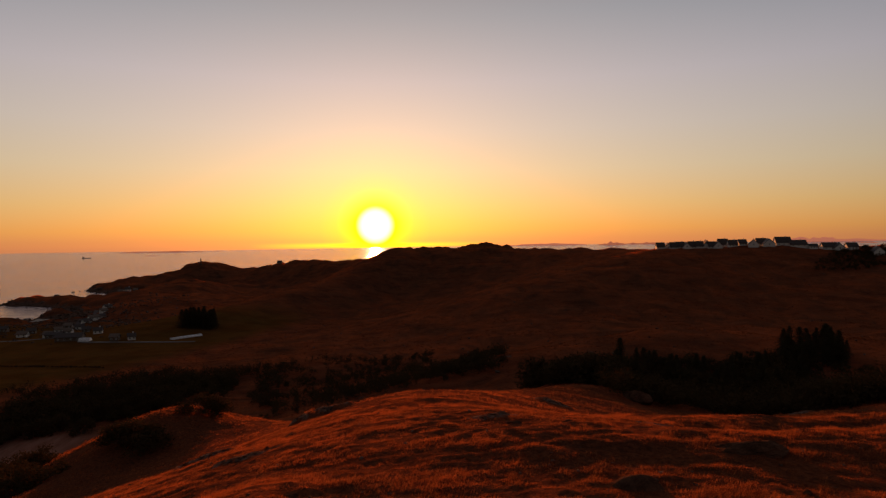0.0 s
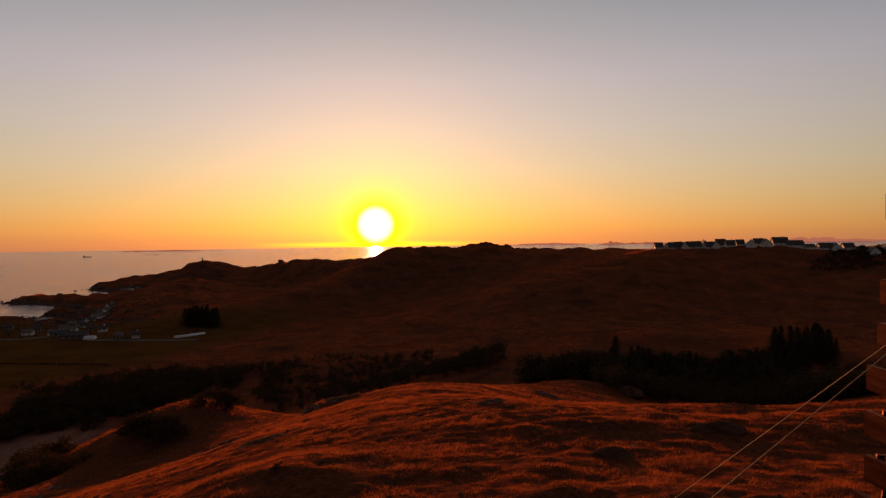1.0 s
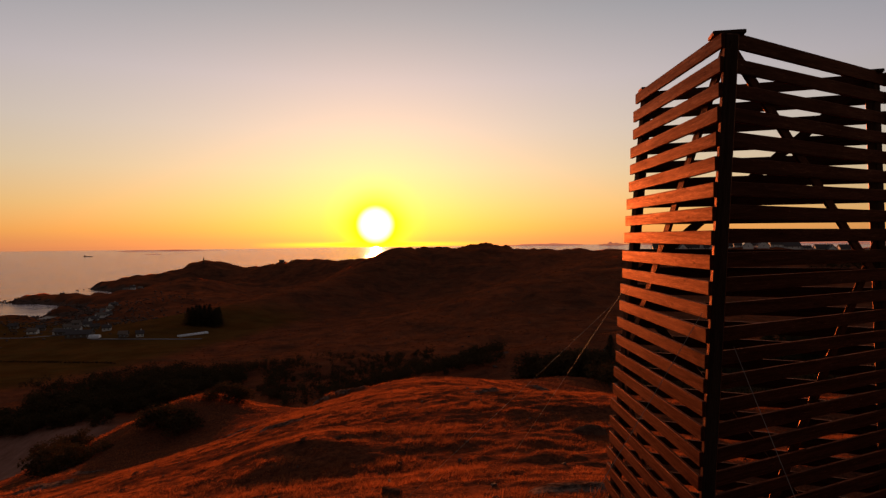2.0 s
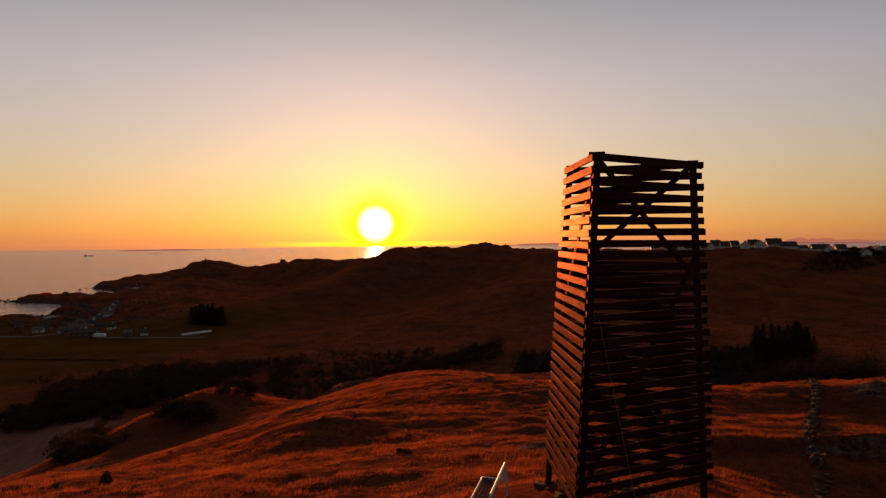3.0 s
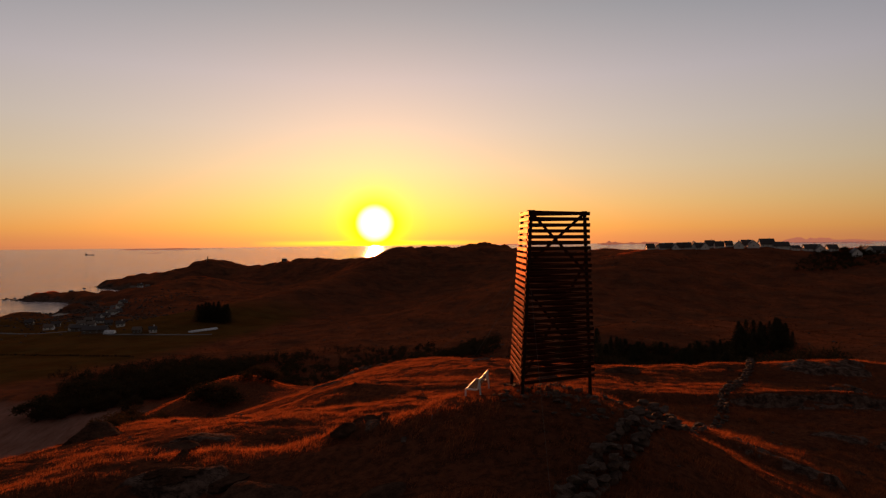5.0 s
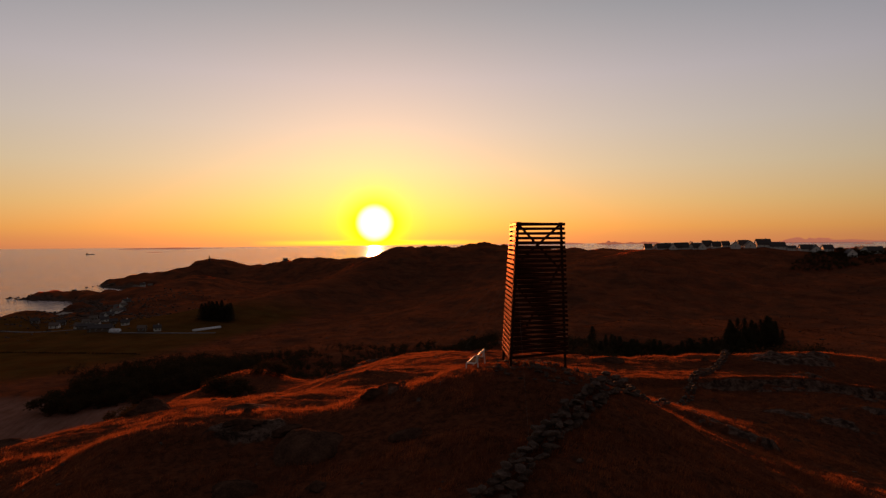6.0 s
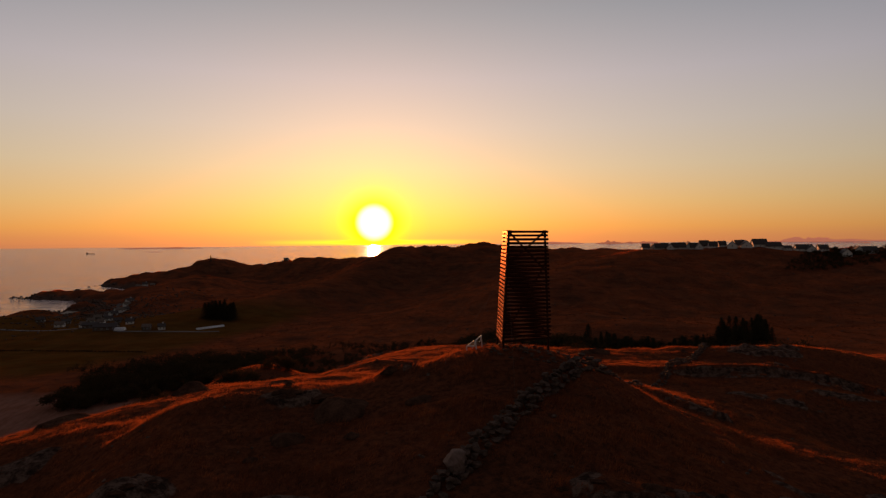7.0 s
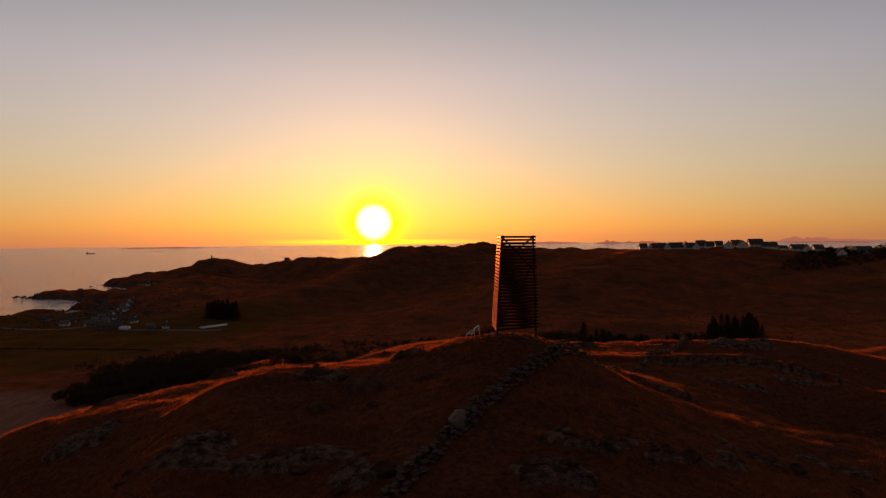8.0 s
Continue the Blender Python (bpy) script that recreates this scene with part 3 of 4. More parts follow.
def build_tower():
    rng = random.Random(4)
    middle = (corner("n", 5) + corner("r", 5) + corner("l", 5)) / 3
    base = thing("beacon_tower", (middle.x, middle.y, height(middle.x, middle.y)), "tall tapering wooden beacon clad in spaced weathered planks, on three posts", "beacon")
    back = base.matrix_basis.inverted()

    def inward(k, z, d):
        p = corner(k, z)
        c = (corner("n", z) + corner("r", z) + corner("l", z)) / 3
        return p + (c - p).normalized() * d

    for k in "nrl":
        deep, wide, thick = (0.0, 0.15, 0.08) if k == "n" else (0.15, 0.13, 0.13)

        def axis(z):
            """The post's middle: the near one stands flush with the ends of the sunlit slats, the others inside the corner."""
            if k != "n":
                return inward(k, z, deep)
            d = (corner("l", z) - corner("n", z)).normalized()
            return corner("n", z) + d * 0.036 + Vector((d.y, -d.x, 0)) * 0.098

        low, high = axis(TOWER_Z0), axis(TOWER_Z1 - 0.03)
        low = low + (low - high) * ((TOWER_Z0 - height(low.x, low.y) + 0.25) / (TOWER_Z1 - TOWER_Z0))
        bm = block(bmesh.new(), ((high - low).length, thick, wide), Matrix(), 0.012)
        ob = part("post", bm, M_POST, base, "dark square timber post")
        ob.matrix_basis = back @ beam_pose(low, high, (1, 0.0, 0) if k == "n" else (1, 0.3, 0))
        cap = part("cap", block(bmesh.new(), (0.34 if k == "n" else 0.24, 0.24 if k == "n" else 0.22, 0.045), Matrix(), 0.008), M_POST, base)
        tip = inward(k, TOWER_Z1 + 0.005, 0.20 if k == "n" else 0.16)
        cap.matrix_basis = back @ pose(tip.x, tip.y, tip.z, 0, 0, rng.uniform(-20, 20))

    for a, b in (("n", "r"), ("r", "l"), ("l", "n")):
        for i in range(29):
            z = TOWER_Z0 + 0.08 + i * (TOWER_Z1 - TOWER_Z0 - 0.16) / 28
            p, q = corner(a, z), corner(b, z)
            d = (q - p).normalized()
            out = Vector((d.y, -d.x, 0))
            starts = -0.14 if a == "n" else 0.07 if a == "l" else 0.07
            p = p - d * (starts + (rng.uniform(-0.03, 0.05) if a != "n" else 0.0)) + Vector((0, 0, rng.uniform(-0.012, 0.012)))
            ends = {"n": -0.004, "r": 0.09, "l": -0.05}[b]
            q = q + d * (ends + (rng.uniform(-0.03, 0.04) if b != "n" else rng.uniform(-0.006, 0.0))) + Vector((0, 0, rng.uniform(-0.012, 0.012)))
            lift = {"nr": 0.0, "rl": 0.0, "ln": -0.018}[a + b]
            bm = block(bmesh.new(), ((q - p).length, 0.042, 0.158 + rng.uniform(-0.008, 0.008)), Matrix(), 0.005)
            ob = part("slat", bm, M_TIMBER, base)
            ob.matrix_basis = back @ Matrix.Translation(out * 0.0 + Vector((0, 0, lift))) @ beam_pose(p, q)
        inner = 0.15
        for za, zb in {"nr": ((10.6, 7.8), (3.3, 8.4)), "rl": ((10.6, 7.8), (3.3, 7.6)), "ln": ((6.5, 10.5), (6.3, 3.3))}[a + b]:
            p, q = inward(a, za, inner), inward(b, zb, inner)
            bm = block(bmesh.new(), ((q - p).length, 0.04, 0.13), Matrix(), 0.005)
            ob = part("brace", bm, M_TIMBER, base, "diagonal brace behind the slats")
            ob.matrix_basis = back @ beam_pose(p, q)
    return base


tower = build_tower()


def guy_wire(a, b):
    base = thing("guy_wire", (b[0], b[1], b[2]), "thin steel guy wire from the tower down to an iron peg", "wire", "guy wires of the tower")
    d = Vector(a) - Vector(b)
    points = [d * (k / 12) - Vector((0, 0, 0.04 * math.sin(math.pi * k / 12))) for k in range(13)]
    part("cable", tube(bmesh.new(), points, 0.003, 6), M_WIRE, base)
    part("peg", tube(bmesh.new(), [(0, 0, -0.2), (0.02, 0, 0.22)], 0.02, 6), M_WIRE, base, "rusty iron peg")


guy_wire((2.29, -2.70, 7.70), (-0.13, 7.81, height(-0.13, 7.81)))
guy_wire((2.40, -2.60, 7.70), (-6.14, -0.20, height(-6.14, -0.20)))
guy_wire((2.40, -5.12, 7.64), (-1.6, -6.2, height(-1.6, -6.2)))
guy_wire((2.72, -5.16, 7.28), (2.25, -12.9, height(2.25, -12.9)))


# ---- bench ----
def build_bench():
    x0, y0 = 0.45, -3.40
    ends = [height(x0 + s * 0.26, y0 + s * 0.966) for s in (-1, 1)]
    base = thing("bench", (x0, y0, sum(ends) / 2 - 0.06), "white tubular steel bench with dark slatted seat beside the beacon", "bench", turn=255)
    for x in (-0.98, 0.98):
        bm = tube(bmesh.new(), [(x, -0.32, -0.15), (x, -0.30, 0.36), (x, -0.285, 0.41), (x, -0.24, 0.44), (x, 0.16, 0.42), (x, 0.23, 0.44), (x, 0.27, 0.50), (x, 0.33, 0.86)], 0.042, 10)
        part("side_frame", bm, M_WHITE_METAL, base)
        part("rear_leg", tube(bmesh.new(), [(x, 0.325, 0.82), (x, 0.36, 0.4), (x, 0.40, -0.15)], 0.040, 10), M_WHITE_METAL, base)
    part("top_rail", tube(bmesh.new(), [(-0.98, 0.33, 0.86), (0.98, 0.33, 0.86)], 0.042, 10), M_WHITE_METAL, base)
    part("front_rail", tube(bmesh.new(), [(-0.98, -0.27, 0.425), (0.98, -0.27, 0.425)], 0.030, 10), M_WHITE_METAL, base)
    for k in range(5):
        part("seat_slat", block(bmesh.new(), (1.90, 0.075, 0.03), pose(0, -0.20 + k * 0.092, 0.445), 0.006), M_SEAT, base, "dark weathered seat slat")


build_bench()
# ---- stones: dry walls, heap, boulders ----
def hull_stone(seed, squash=(1.0, 0.75, 0.6), points=15):
    """An angular field stone about one metre long."""
    rng = random.Random(seed)
    bm = bmesh.new()
    for _ in range(points):
        v = Vector((rng.gauss(0, 1), rng.gauss(0, 1), rng.gauss(0, 1))).normalized() * rng.uniform(0.42, 0.55)
        v = Vector([math.copysign(min(abs(c), 0.40), c) * k for c, k in zip(v, squash)])
        bm.verts.new(v)
    found = bmesh.ops.convex_hull(bm, input=bm.verts)
    bmesh.ops.delete(bm, geom=[g for g in found["geom_interior"] if isinstance(g, bmesh.types.BMVert)], context="VERTS")
    return bm


STONES = [mesh_of("stone", hull_stone(k), M_STONE) for k in range(9)]


def lay(parent, x, y, z, size, rng, mesh=None):
    ob = new("stone", mesh or rng.choice(STONES))
    ob.parent = parent
    turn = Euler((rng.uniform(-0.25, 0.25), rng.uniform(-0.25, 0.25), rng.uniform(0, 6.28)))
    m = Matrix.LocRotScale((x, y, z), turn, Vector((size * rng.uniform(0.85, 1.25), size * rng.uniform(0.8, 1.1), size * rng.uniform(0.75, 1.0))))
    ob.matrix_basis = parent.matrix_basis.inverted() @ m
    return ob


def stone_wall(points, step, wide, high, size, seed, label, ragged=0.25):
    rng = random.Random(seed)
    x, y = points[0]
    base = thing("stone_wall", (x, y, height(x, y)), label, "stone wall", "dry stone walls on the hill", "structure")
    for (ax, ay), (bx, by) in zip(points, points[1:]):
        length = math.hypot(bx - ax, by - ay)
        ux, uy = (bx - ax) / length, (by - ay) / length
        for k in range(int(length / step)):
            d = (k + 0.5) * step
            tall = high * (1 + ragged * (noise.noise((ax + d * ux, ay + d * uy, seed)) * 2))
            rows = max(1, round(tall / (size * 0.52)))
            for r in range(rows):
                spread = wide * (1 - 0.45 * r / max(rows, 1))
                for side in ((-1, 1) if r < rows - 1 or rng.random() < 0.25 else (rng.uniform(-0.3, 0.3),)):
                    off, along = side * spread * 0.5 + rng.uniform(-0.05, 0.05), d + rng.uniform(-0.12, 0.12)
                    px, py = ax + ux * along - uy * off, ay + uy * along + ux * off
                    lay(base, px, py, height(px, py) + size * (0.16 + 0.46 * r), size * rng.uniform(0.8, 1.3), rng)
    return base


def heap_at_tower():
    rng = random.Random(12)
    base = thing("stone_heap", (3.6, -3.8, height(3.6, -3.8)), "heap of rough grey field stones round the feet of the beacon", "stone heap")
    for _ in range(170):
        a, r = rng.uniform(0, 6.283), 2.9 * math.sqrt(rng.random())
        x, y = 3.9 + r * math.cos(a) * 1.15, -4.0 + r * math.sin(a)
        if math.hypot(x - 0.47, y + 3.55) < 1.3:
            continue
        lay(base, x, y, height(x, y) + rng.uniform(-0.06, 0.08), rng.uniform(0.24, 0.62) * (1.15 - 0.15 * r), rng)


def boulder_mesh(seed, rough=0.10, flat=0.6):
    """A split, weathered boulder about two metres across: planes knocked off at random, then worn and pitted."""
    rng = random.Random(seed * 13)
    planes = [(Vector((rng.gauss(0, 1), rng.gauss(0, 1), rng.gauss(0.15, 0.8))).normalized(), rng.uniform(0.55, 0.95)) for _ in range(16)]
    bm = bmesh.new()
    bmesh.ops.create_icosphere(bm, subdivisions=4, radius=1.0)
    o = Vector((seed * 7.3, seed * 3.1, seed * 1.7))
    for v in bm.verts:
        p = v.co.copy()
        r = min(d / max(0.15, n.dot(p)) for n, d in planes)
        r = min(r, 1.25)
        crack = min(1.0, abs(noise.noise(p * 1.3 + o)) * 9)
        v.co = p * (r * (0.93 + 0.07 * crack) + rough * (0.8 * noise.noise(p * 1.6 + o) + 0.5 * noise.noise(p * 4 + o) + 0.28 * noise.noise(p * 11 + o)))
        v.co.z *= flat
    return mesh_of("rock", bm, M_BOULDER, False)


ROCKS = [boulder_mesh(k + 1, 0.08 + 0.02 * (k % 3), 0.5 + 0.08 * (k % 4)) for k in range(7)]
PALE_ROCK = boulder_mesh(31, 0.06, 0.9)
PALE_ROCK.materials.clear()
PALE_ROCK.materials.append(M_PALE_STONE)


def dome_mesh(seed):
    """A smooth ice-worn dome of rock, two metres across."""
    bm = bmesh.new()
    bmesh.ops.create_icosphere(bm, subdivisions=4, radius=1.0)
    o = Vector((seed * 5.1, seed * 2.3, seed * 3.7))
    for v in bm.verts:
        p = v.co.copy()
        seam = max(0.0, 1 - abs(noise.noise(p * 0.9 + o)) * 14)
        v.co = p * (1 + 0.20 * noise.noise(p * 1.1 + o) + 0.09 * noise.noise(p * 2.9 + o) + 0.035 * noise.noise(p * 8 + o) - 0.05 * seam)
    return mesh_of("rock", bm, M_BOULDER, True)


DOMES = [dome_mesh(k) for k in (1, 2, 3)]


def boulder(x, y, size, k, turn, sink=0.25, stretch=(1, 1, 1), label="weathered grey boulder half sunk in dry grass", mesh=None):
    ob = new("boulder", mesh or ROCKS[k % len(ROCKS)])
    ob.matrix_basis = Matrix.LocRotScale((x, y, height(x, y) + size * (0.35 - sink) * stretch[2]), Euler((0, 0, radians(turn))), Vector(stretch) * size)
    return tagged(ob, label, "boulder", "boulders on the hill")


boulder(38, 120, 3.2, 0, 20, 0.2, (1.1, 1, 1))
boulder(9.9, 31.2, 1.15, 0, 10, 0.75, (1.35, 1, 0.8), mesh=DOMES[2])
boulder(19.5, 38.5, 2.0, 2, 0, 0.38, (1.4, 0.9, 0.6))
boulder(-25.6, 11.2, 1.5, 3, 15, 0.34, (1.5, 0.9, 0.8))
boulder(-19.1, 15.3, 0.55, 4, 40, 0.0, (0.8, 0.8, 1.5), "small upright grey stone in the grass")
boulder(-7.9, -9.9, 1.45, 0, 70, 0.72, (1.25, 1.2, 0.85), "broad rounded brown rock with a sunlit flank", DOMES[0])
boulder(-10.2, -13.3, 1.0, 0, 20, 0.85, (1.2, 1.0, 0.8), "low rounded brown rock in the turf", DOMES[1])
boulder(-3.0, -10.1, 0.8, 0, 30, 0.95, (1.4, 0.9, 0.6), "low slanting slab of brown rock in the turf", DOMES[2])
boulder(-13.5, -4.6, 0.9, 6, 20, 0.45, (1.5, 1, 0.6))
boulder(-5.4, 3.2, 0.6, 3, 10, 0.2, (1.3, 0.9, 0.8), "low grey rock in the grass")
boulder(-33, 3, 1.4, 6, 40, 0.35, (1.5, 0.9, 0.7), "low grey rock in the grass")
boulder(-1.2, -19.0, 0.62, 0, 25, -0.25, (1.0, 0.95, 1.05), "big pale rounded stone lying at the wall", PALE_ROCK)
_rng = random.Random(77)
for _ in range(60):
    bx, by = _rng.uniform(-34, 34), _rng.uniform(-26, 60)
    if math.hypot(bx - 3.5, by + 3.5) > 6:
        boulder(bx, by, _rng.uniform(0.2, 0.6), _rng.randrange(7), _rng.uniform(0, 360), 0.42, (1.2, 0.9, 0.8), "low grey rock in the grass")


for ox, oy, a, b, turn, h in OUTCROPS[:10]:                     # broken slabs along the bare rock
    for _ in range(5):
        f, s = _rng.uniform(-0.85, 0.85), _rng.uniform(-0.75, 0.75)
        c, q = math.cos(radians(turn)), math.sin(radians(turn))
        bx, by = ox + f * a * c - s * b * q, oy + f * a * q + s * b * c
        boulder(bx, by, _rng.uniform(0.22, 0.60), _rng.randrange(7), turn + _rng.uniform(-25, 25), 0.40, (1.5, 0.8, _rng.uniform(0.5, 0.9)), "cracked slab of bare brownish rock on the slope")


def loose_rocks(name, count, pick, low, high, seed, label):
    """Many small angular rocks in one mesh."""
    rng = np.random.default_rng(seed)
    shapes = []
    for k in range(5):
        bm = hull_stone(90 + k, (1.0, 0.8, 0.7), 12)
        bmesh.ops.triangulate(bm, faces=bm.faces)
        bm.verts.index_update()
        shapes.append((np.array([v.co for v in bm.verts]), np.array([[v.index for v in f.verts] for f in bm.faces])))
        bm.free()
    x, y = pick(rng, count)
    z = land(x, y)
    keep = (z > SEA - 1.5) if name == "shore_rocks" else np.full(len(x), True)
    if name == "shore_rocks":
        keep &= z < SEA + 5
    co, tri, at = [], [], 0
    for px, py, pz in zip(x[keep], y[keep], z[keep]):
        pts, faces = shapes[rng.integers(5)]
        s, a = rng.uniform(low, high), rng.uniform(0, 6.28)
        r = np.array([[math.cos(a), -math.sin(a), 0], [math.sin(a), math.cos(a), 0], [0, 0, 1]])
        co.append((pts * (s, s * rng.uniform(0.6, 1), s * rng.uniform(0.5, 0.9))) @ r.T + (px, py, pz + 0.1 * s))
        tri.append(faces + at)
        at += len(pts)
    me = bpy.data.meshes.new(name)
    me.from_pydata(np.concatenate(co).tolist(), [], np.concatenate(tri).tolist())
    me.materials.append(M_STONE)
    return tagged(new(name, me), label, "rocks", kind="stuff")


loose_rocks("shore_rocks", 9000, lambda r, n: (r.uniform(-640, -360, n), r.uniform(560, 1120, n)), 2.0, 6.5, 3, "jagged dark rocks along the shore")
loose_rocks("hill_rocks", 420, lambda r, n: (r.uniform(-120, 420, n), r.uniform(130, 640, n)), 0.5, 2.6, 4, "scattered grey rocks on the far slopes")
loose_rocks("hill_rocks", 500, lambda r, n: (r.uniform(-40, 52, n), r.uniform(-30, 60, n)), 0.12, 0.5, 5, "small loose grey stones in the grass")
loose_rocks("hill_rocks", 1300, lambda r, n: (r.normal(-345, 40, n), r.normal(575, 60, n)), 0.8, 4.2, 6, "brown rock knolls among the houses by the bay")
# ---- trees and bushes ----
def leaf_material(name, a, b):
    mat, n, at = material(name)
    island = n.add("ShaderNodeNewGeometry").outputs["Random Per Island"]
    colour = n.mix(n.math("MULTIPLY_ADD", n.noise(at, 0.6, 3), 0.6, n.math("MULTIPLY", island, 0.5)), a, b)
    d = n.add("ShaderNodeBsdfDiffuse", i_Color=colour)
    t = n.add("ShaderNodeBsdfTranslucent", i_Color=colour)
    m = n.add("ShaderNodeMixShader", i_0=0.14, i_1=d.outputs[0], i_2=t.outputs[0])
    n.add("ShaderNodeOutputMaterial", i_Surface=m.outputs[0])
    return mat


M_NEEDLE = leaf_material("spruce_needles", (0.042, 0.034, 0.018, 1), (0.075, 0.052, 0.026, 1))
M_LEAF = leaf_material("scrub_leaves", (0.045, 0.032, 0.016, 1), (0.085, 0.050, 0.022, 1))
M_BARK = plain("bark", (0.05, 0.035, 0.025, 1), (0.10, 0.075, 0.055, 1), 4.0, 0.9, 0.6, 0.03)


def triangles(name, corners, mat):
    me = bpy.data.meshes.new(name)
    n = len(corners)
    me.vertices.add(n * 3)
    me.vertices.foreach_set("co", np.asarray(corners, np.float32).ravel())
    me.loops.add(n * 3)
    me.loops.foreach_set("vertex_index", np.arange(n * 3, dtype=np.int32))
    me.polygons.add(n)
    me.polygons.foreach_set("loop_start", np.arange(0, n * 3, 3, dtype=np.int32))
    me.update(calc_edges=True)
    me.materials.append(mat)
    return me


def tapered(bm, a, b, r0, r1, sides=7):
    a, b = Vector(a), Vector(b)
    d = (b - a).normalized()
    u = d.orthogonal().normalized()
    v = d.cross(u)
    rings = [[bm.verts.new(p + r * (math.cos(k * math.tau / sides) * u + math.sin(k * math.tau / sides) * v)) for k in range(sides)] for p, r in ((a, r0), (b, r1))]
    for k in range(sides):
        bm.faces.new((rings[0][k], rings[0][(k + 1) % sides], rings[1][(k + 1) % sides], rings[1][k]))
    bm.faces.new(rings[1])


def spruce(seed):
    """A spruce ten metres high: a trunk, and whorls of drooping sprays of needles."""
    rng = np.random.default_rng(seed)
    base = new("spruce_tree")
    tagged(base, "dark spruce tree standing in the valley", "tree", "spruces in the valley")
    bm = bmesh.new()
    tapered(bm, (0, 0, -0.6), (0.05, 0, 5), 0.20, 0.11)
    tapered(bm, (0.05, 0, 5), (0, 0, 9.9), 0.11, 0.015)
    tris = []
    for z in np.arange(0.9, 9.9, 0.42):
        reach = (3.6 * (1 - z / 10.0) ** 0.85 + 0.10) * rng.uniform(0.75, 1.15)
        for a in rng.uniform(0, 6.28) + np.arange(7) * 0.9 + rng.normal(0, 0.15, 7):
            r = reach * rng.uniform(0.65, 1.15)
            d, s = np.array([np.cos(a), np.sin(a), -0.28]), np.array([-np.sin(a), np.cos(a), 0])
            if rng.random() < 0.4:
                tapered(bm, (0, 0, z), tuple(np.array([0, 0, z]) + d * r * 0.8), 0.035, 0.008, 3)
            for _ in range(9):
                q = np.array([0, 0, z]) + d * r * rng.uniform(0.15, 1.0) + rng.normal(0, 0.07, 3)
                w, l = rng.uniform(0.28, 0.50), rng.uniform(0.45, 0.95)
                side = s * rng.choice((-1, 1)) * l * 0.7 + d * l * 0.5 + np.array([0, 0, -rng.uniform(0.02, 0.28)])
                tris.append((q - d * w * 0.5, q + d * w * 0.5, q + side))
    part("trunk", bm, M_BARK, base)
    part("crown", triangles("crown", tris, M_NEEDLE), None, base)
    return base


def scrub(seed, lobes=9, leaves=1700, wide=2.4, tall=3.6):
    """A wind-pruned bush about four metres high: forked stems and clumps of leaves."""
    rng = np.random.default_rng(seed)
    base = new("bush")
    tagged(base, "dense dark wind-pruned bush on the slope", "bush", "bushes on the slopes")
    bm, tris = bmesh.new(), []
    for _ in range(lobes):
        a, r = rng.uniform(0, 6.28), wide * math.sqrt(rng.random())
        c = np.array([r * math.cos(a), r * math.sin(a), tall * rng.uniform(0.12, 0.80) * (1.1 - 0.14 * r)])
        tapered(bm, (0.1 * math.cos(a), 0.1 * math.sin(a), -0.5), tuple(c), 0.07, 0.02, 5)
        size = rng.uniform(0.7, 1.2)
        for _ in range(leaves // lobes):
            v = rng.normal(0, 1, 3)
            q = c + v / np.linalg.norm(v) * size * rng.uniform(0.45, 1.05) * np.array([1.15, 1.15, 0.8])
            q[2] = max(q[2], 0.02)
            e, g = rng.normal(0, 1, 3), rng.normal(0, 1, 3)
            k = rng.uniform(0.18, 0.40)
            tris.append((q, q + e / np.linalg.norm(e) * k, q + g / np.linalg.norm(g) * k))
    part("stem", bm, M_BARK, base)
    part("crown", triangles("crown", tris, M_LEAF), None, base)
    return base


def plant(kinds, x, y, tall, turn, unit, label=""):
    ob = copy_thing(kinds[int(turn) % len(kinds)], Matrix())
    ob.matrix_basis = Matrix.LocRotScale((x, y, height(x, y)), Euler((0, 0, radians(turn))), Vector((tall / unit * (0.95 + 0.006 * (turn % 90)),) * 2 + (tall / unit,)))
    if label:
        ob["label"] = label
    return ob


SPRUCES, BUSHES = [spruce(k) for k in (1, 2, 3, 4)], [scrub(k, 13 + k) for k in (1, 2, 3, 4, 5)]
rng_t = random.Random(5)
for _ in range(85):                                             # mixed belt behind the hilltop
    d = rng_t.uniform(160, 192)
    x = d * rng_t.uniform(0.28, 0.60)
    if rng_t.random() < 0.42:
        plant(BUSHES, x, d, rng_t.uniform(4.5, 7.0), rng_t.uniform(0, 360), 4.2, "rounded dark tree in the valley belt")
    else:
        plant(SPRUCES, x, d, rng_t.uniform(4.5, 7.5), rng_t.uniform(0, 360), 8.5)
for _ in range(44):                                             # taller stand farther up the valley
    d = rng_t.uniform(184, 212)
    plant(SPRUCES, d * rng_t.uniform(0.555, 0.665), d, rng_t.uniform(5.0, 8.6), rng_t.uniform(0, 360), 8.5, "tall dark spruce in the stand up the valley")
for _ in range(30):                                             # round clump of broadleaved scrub
    d = rng_t.uniform(150, 176)
    plant(BUSHES, d * rng_t.uniform(0.150, 0.285), d, rng_t.uniform(6.0, 9.5), rng_t.uniform(0, 360), 4.2)
for _ in range(100):                                             # thicket on the slope above the fields
    f = rng_t.random()
    x, y = -152 + 52 * f + rng_t.gauss(0, 4), 206 + 52 * f + rng_t.gauss(0, 13)
    plant(BUSHES, x, y, rng_t.uniform(5.0, 9.0), rng_t.uniform(0, 360), 4.2)


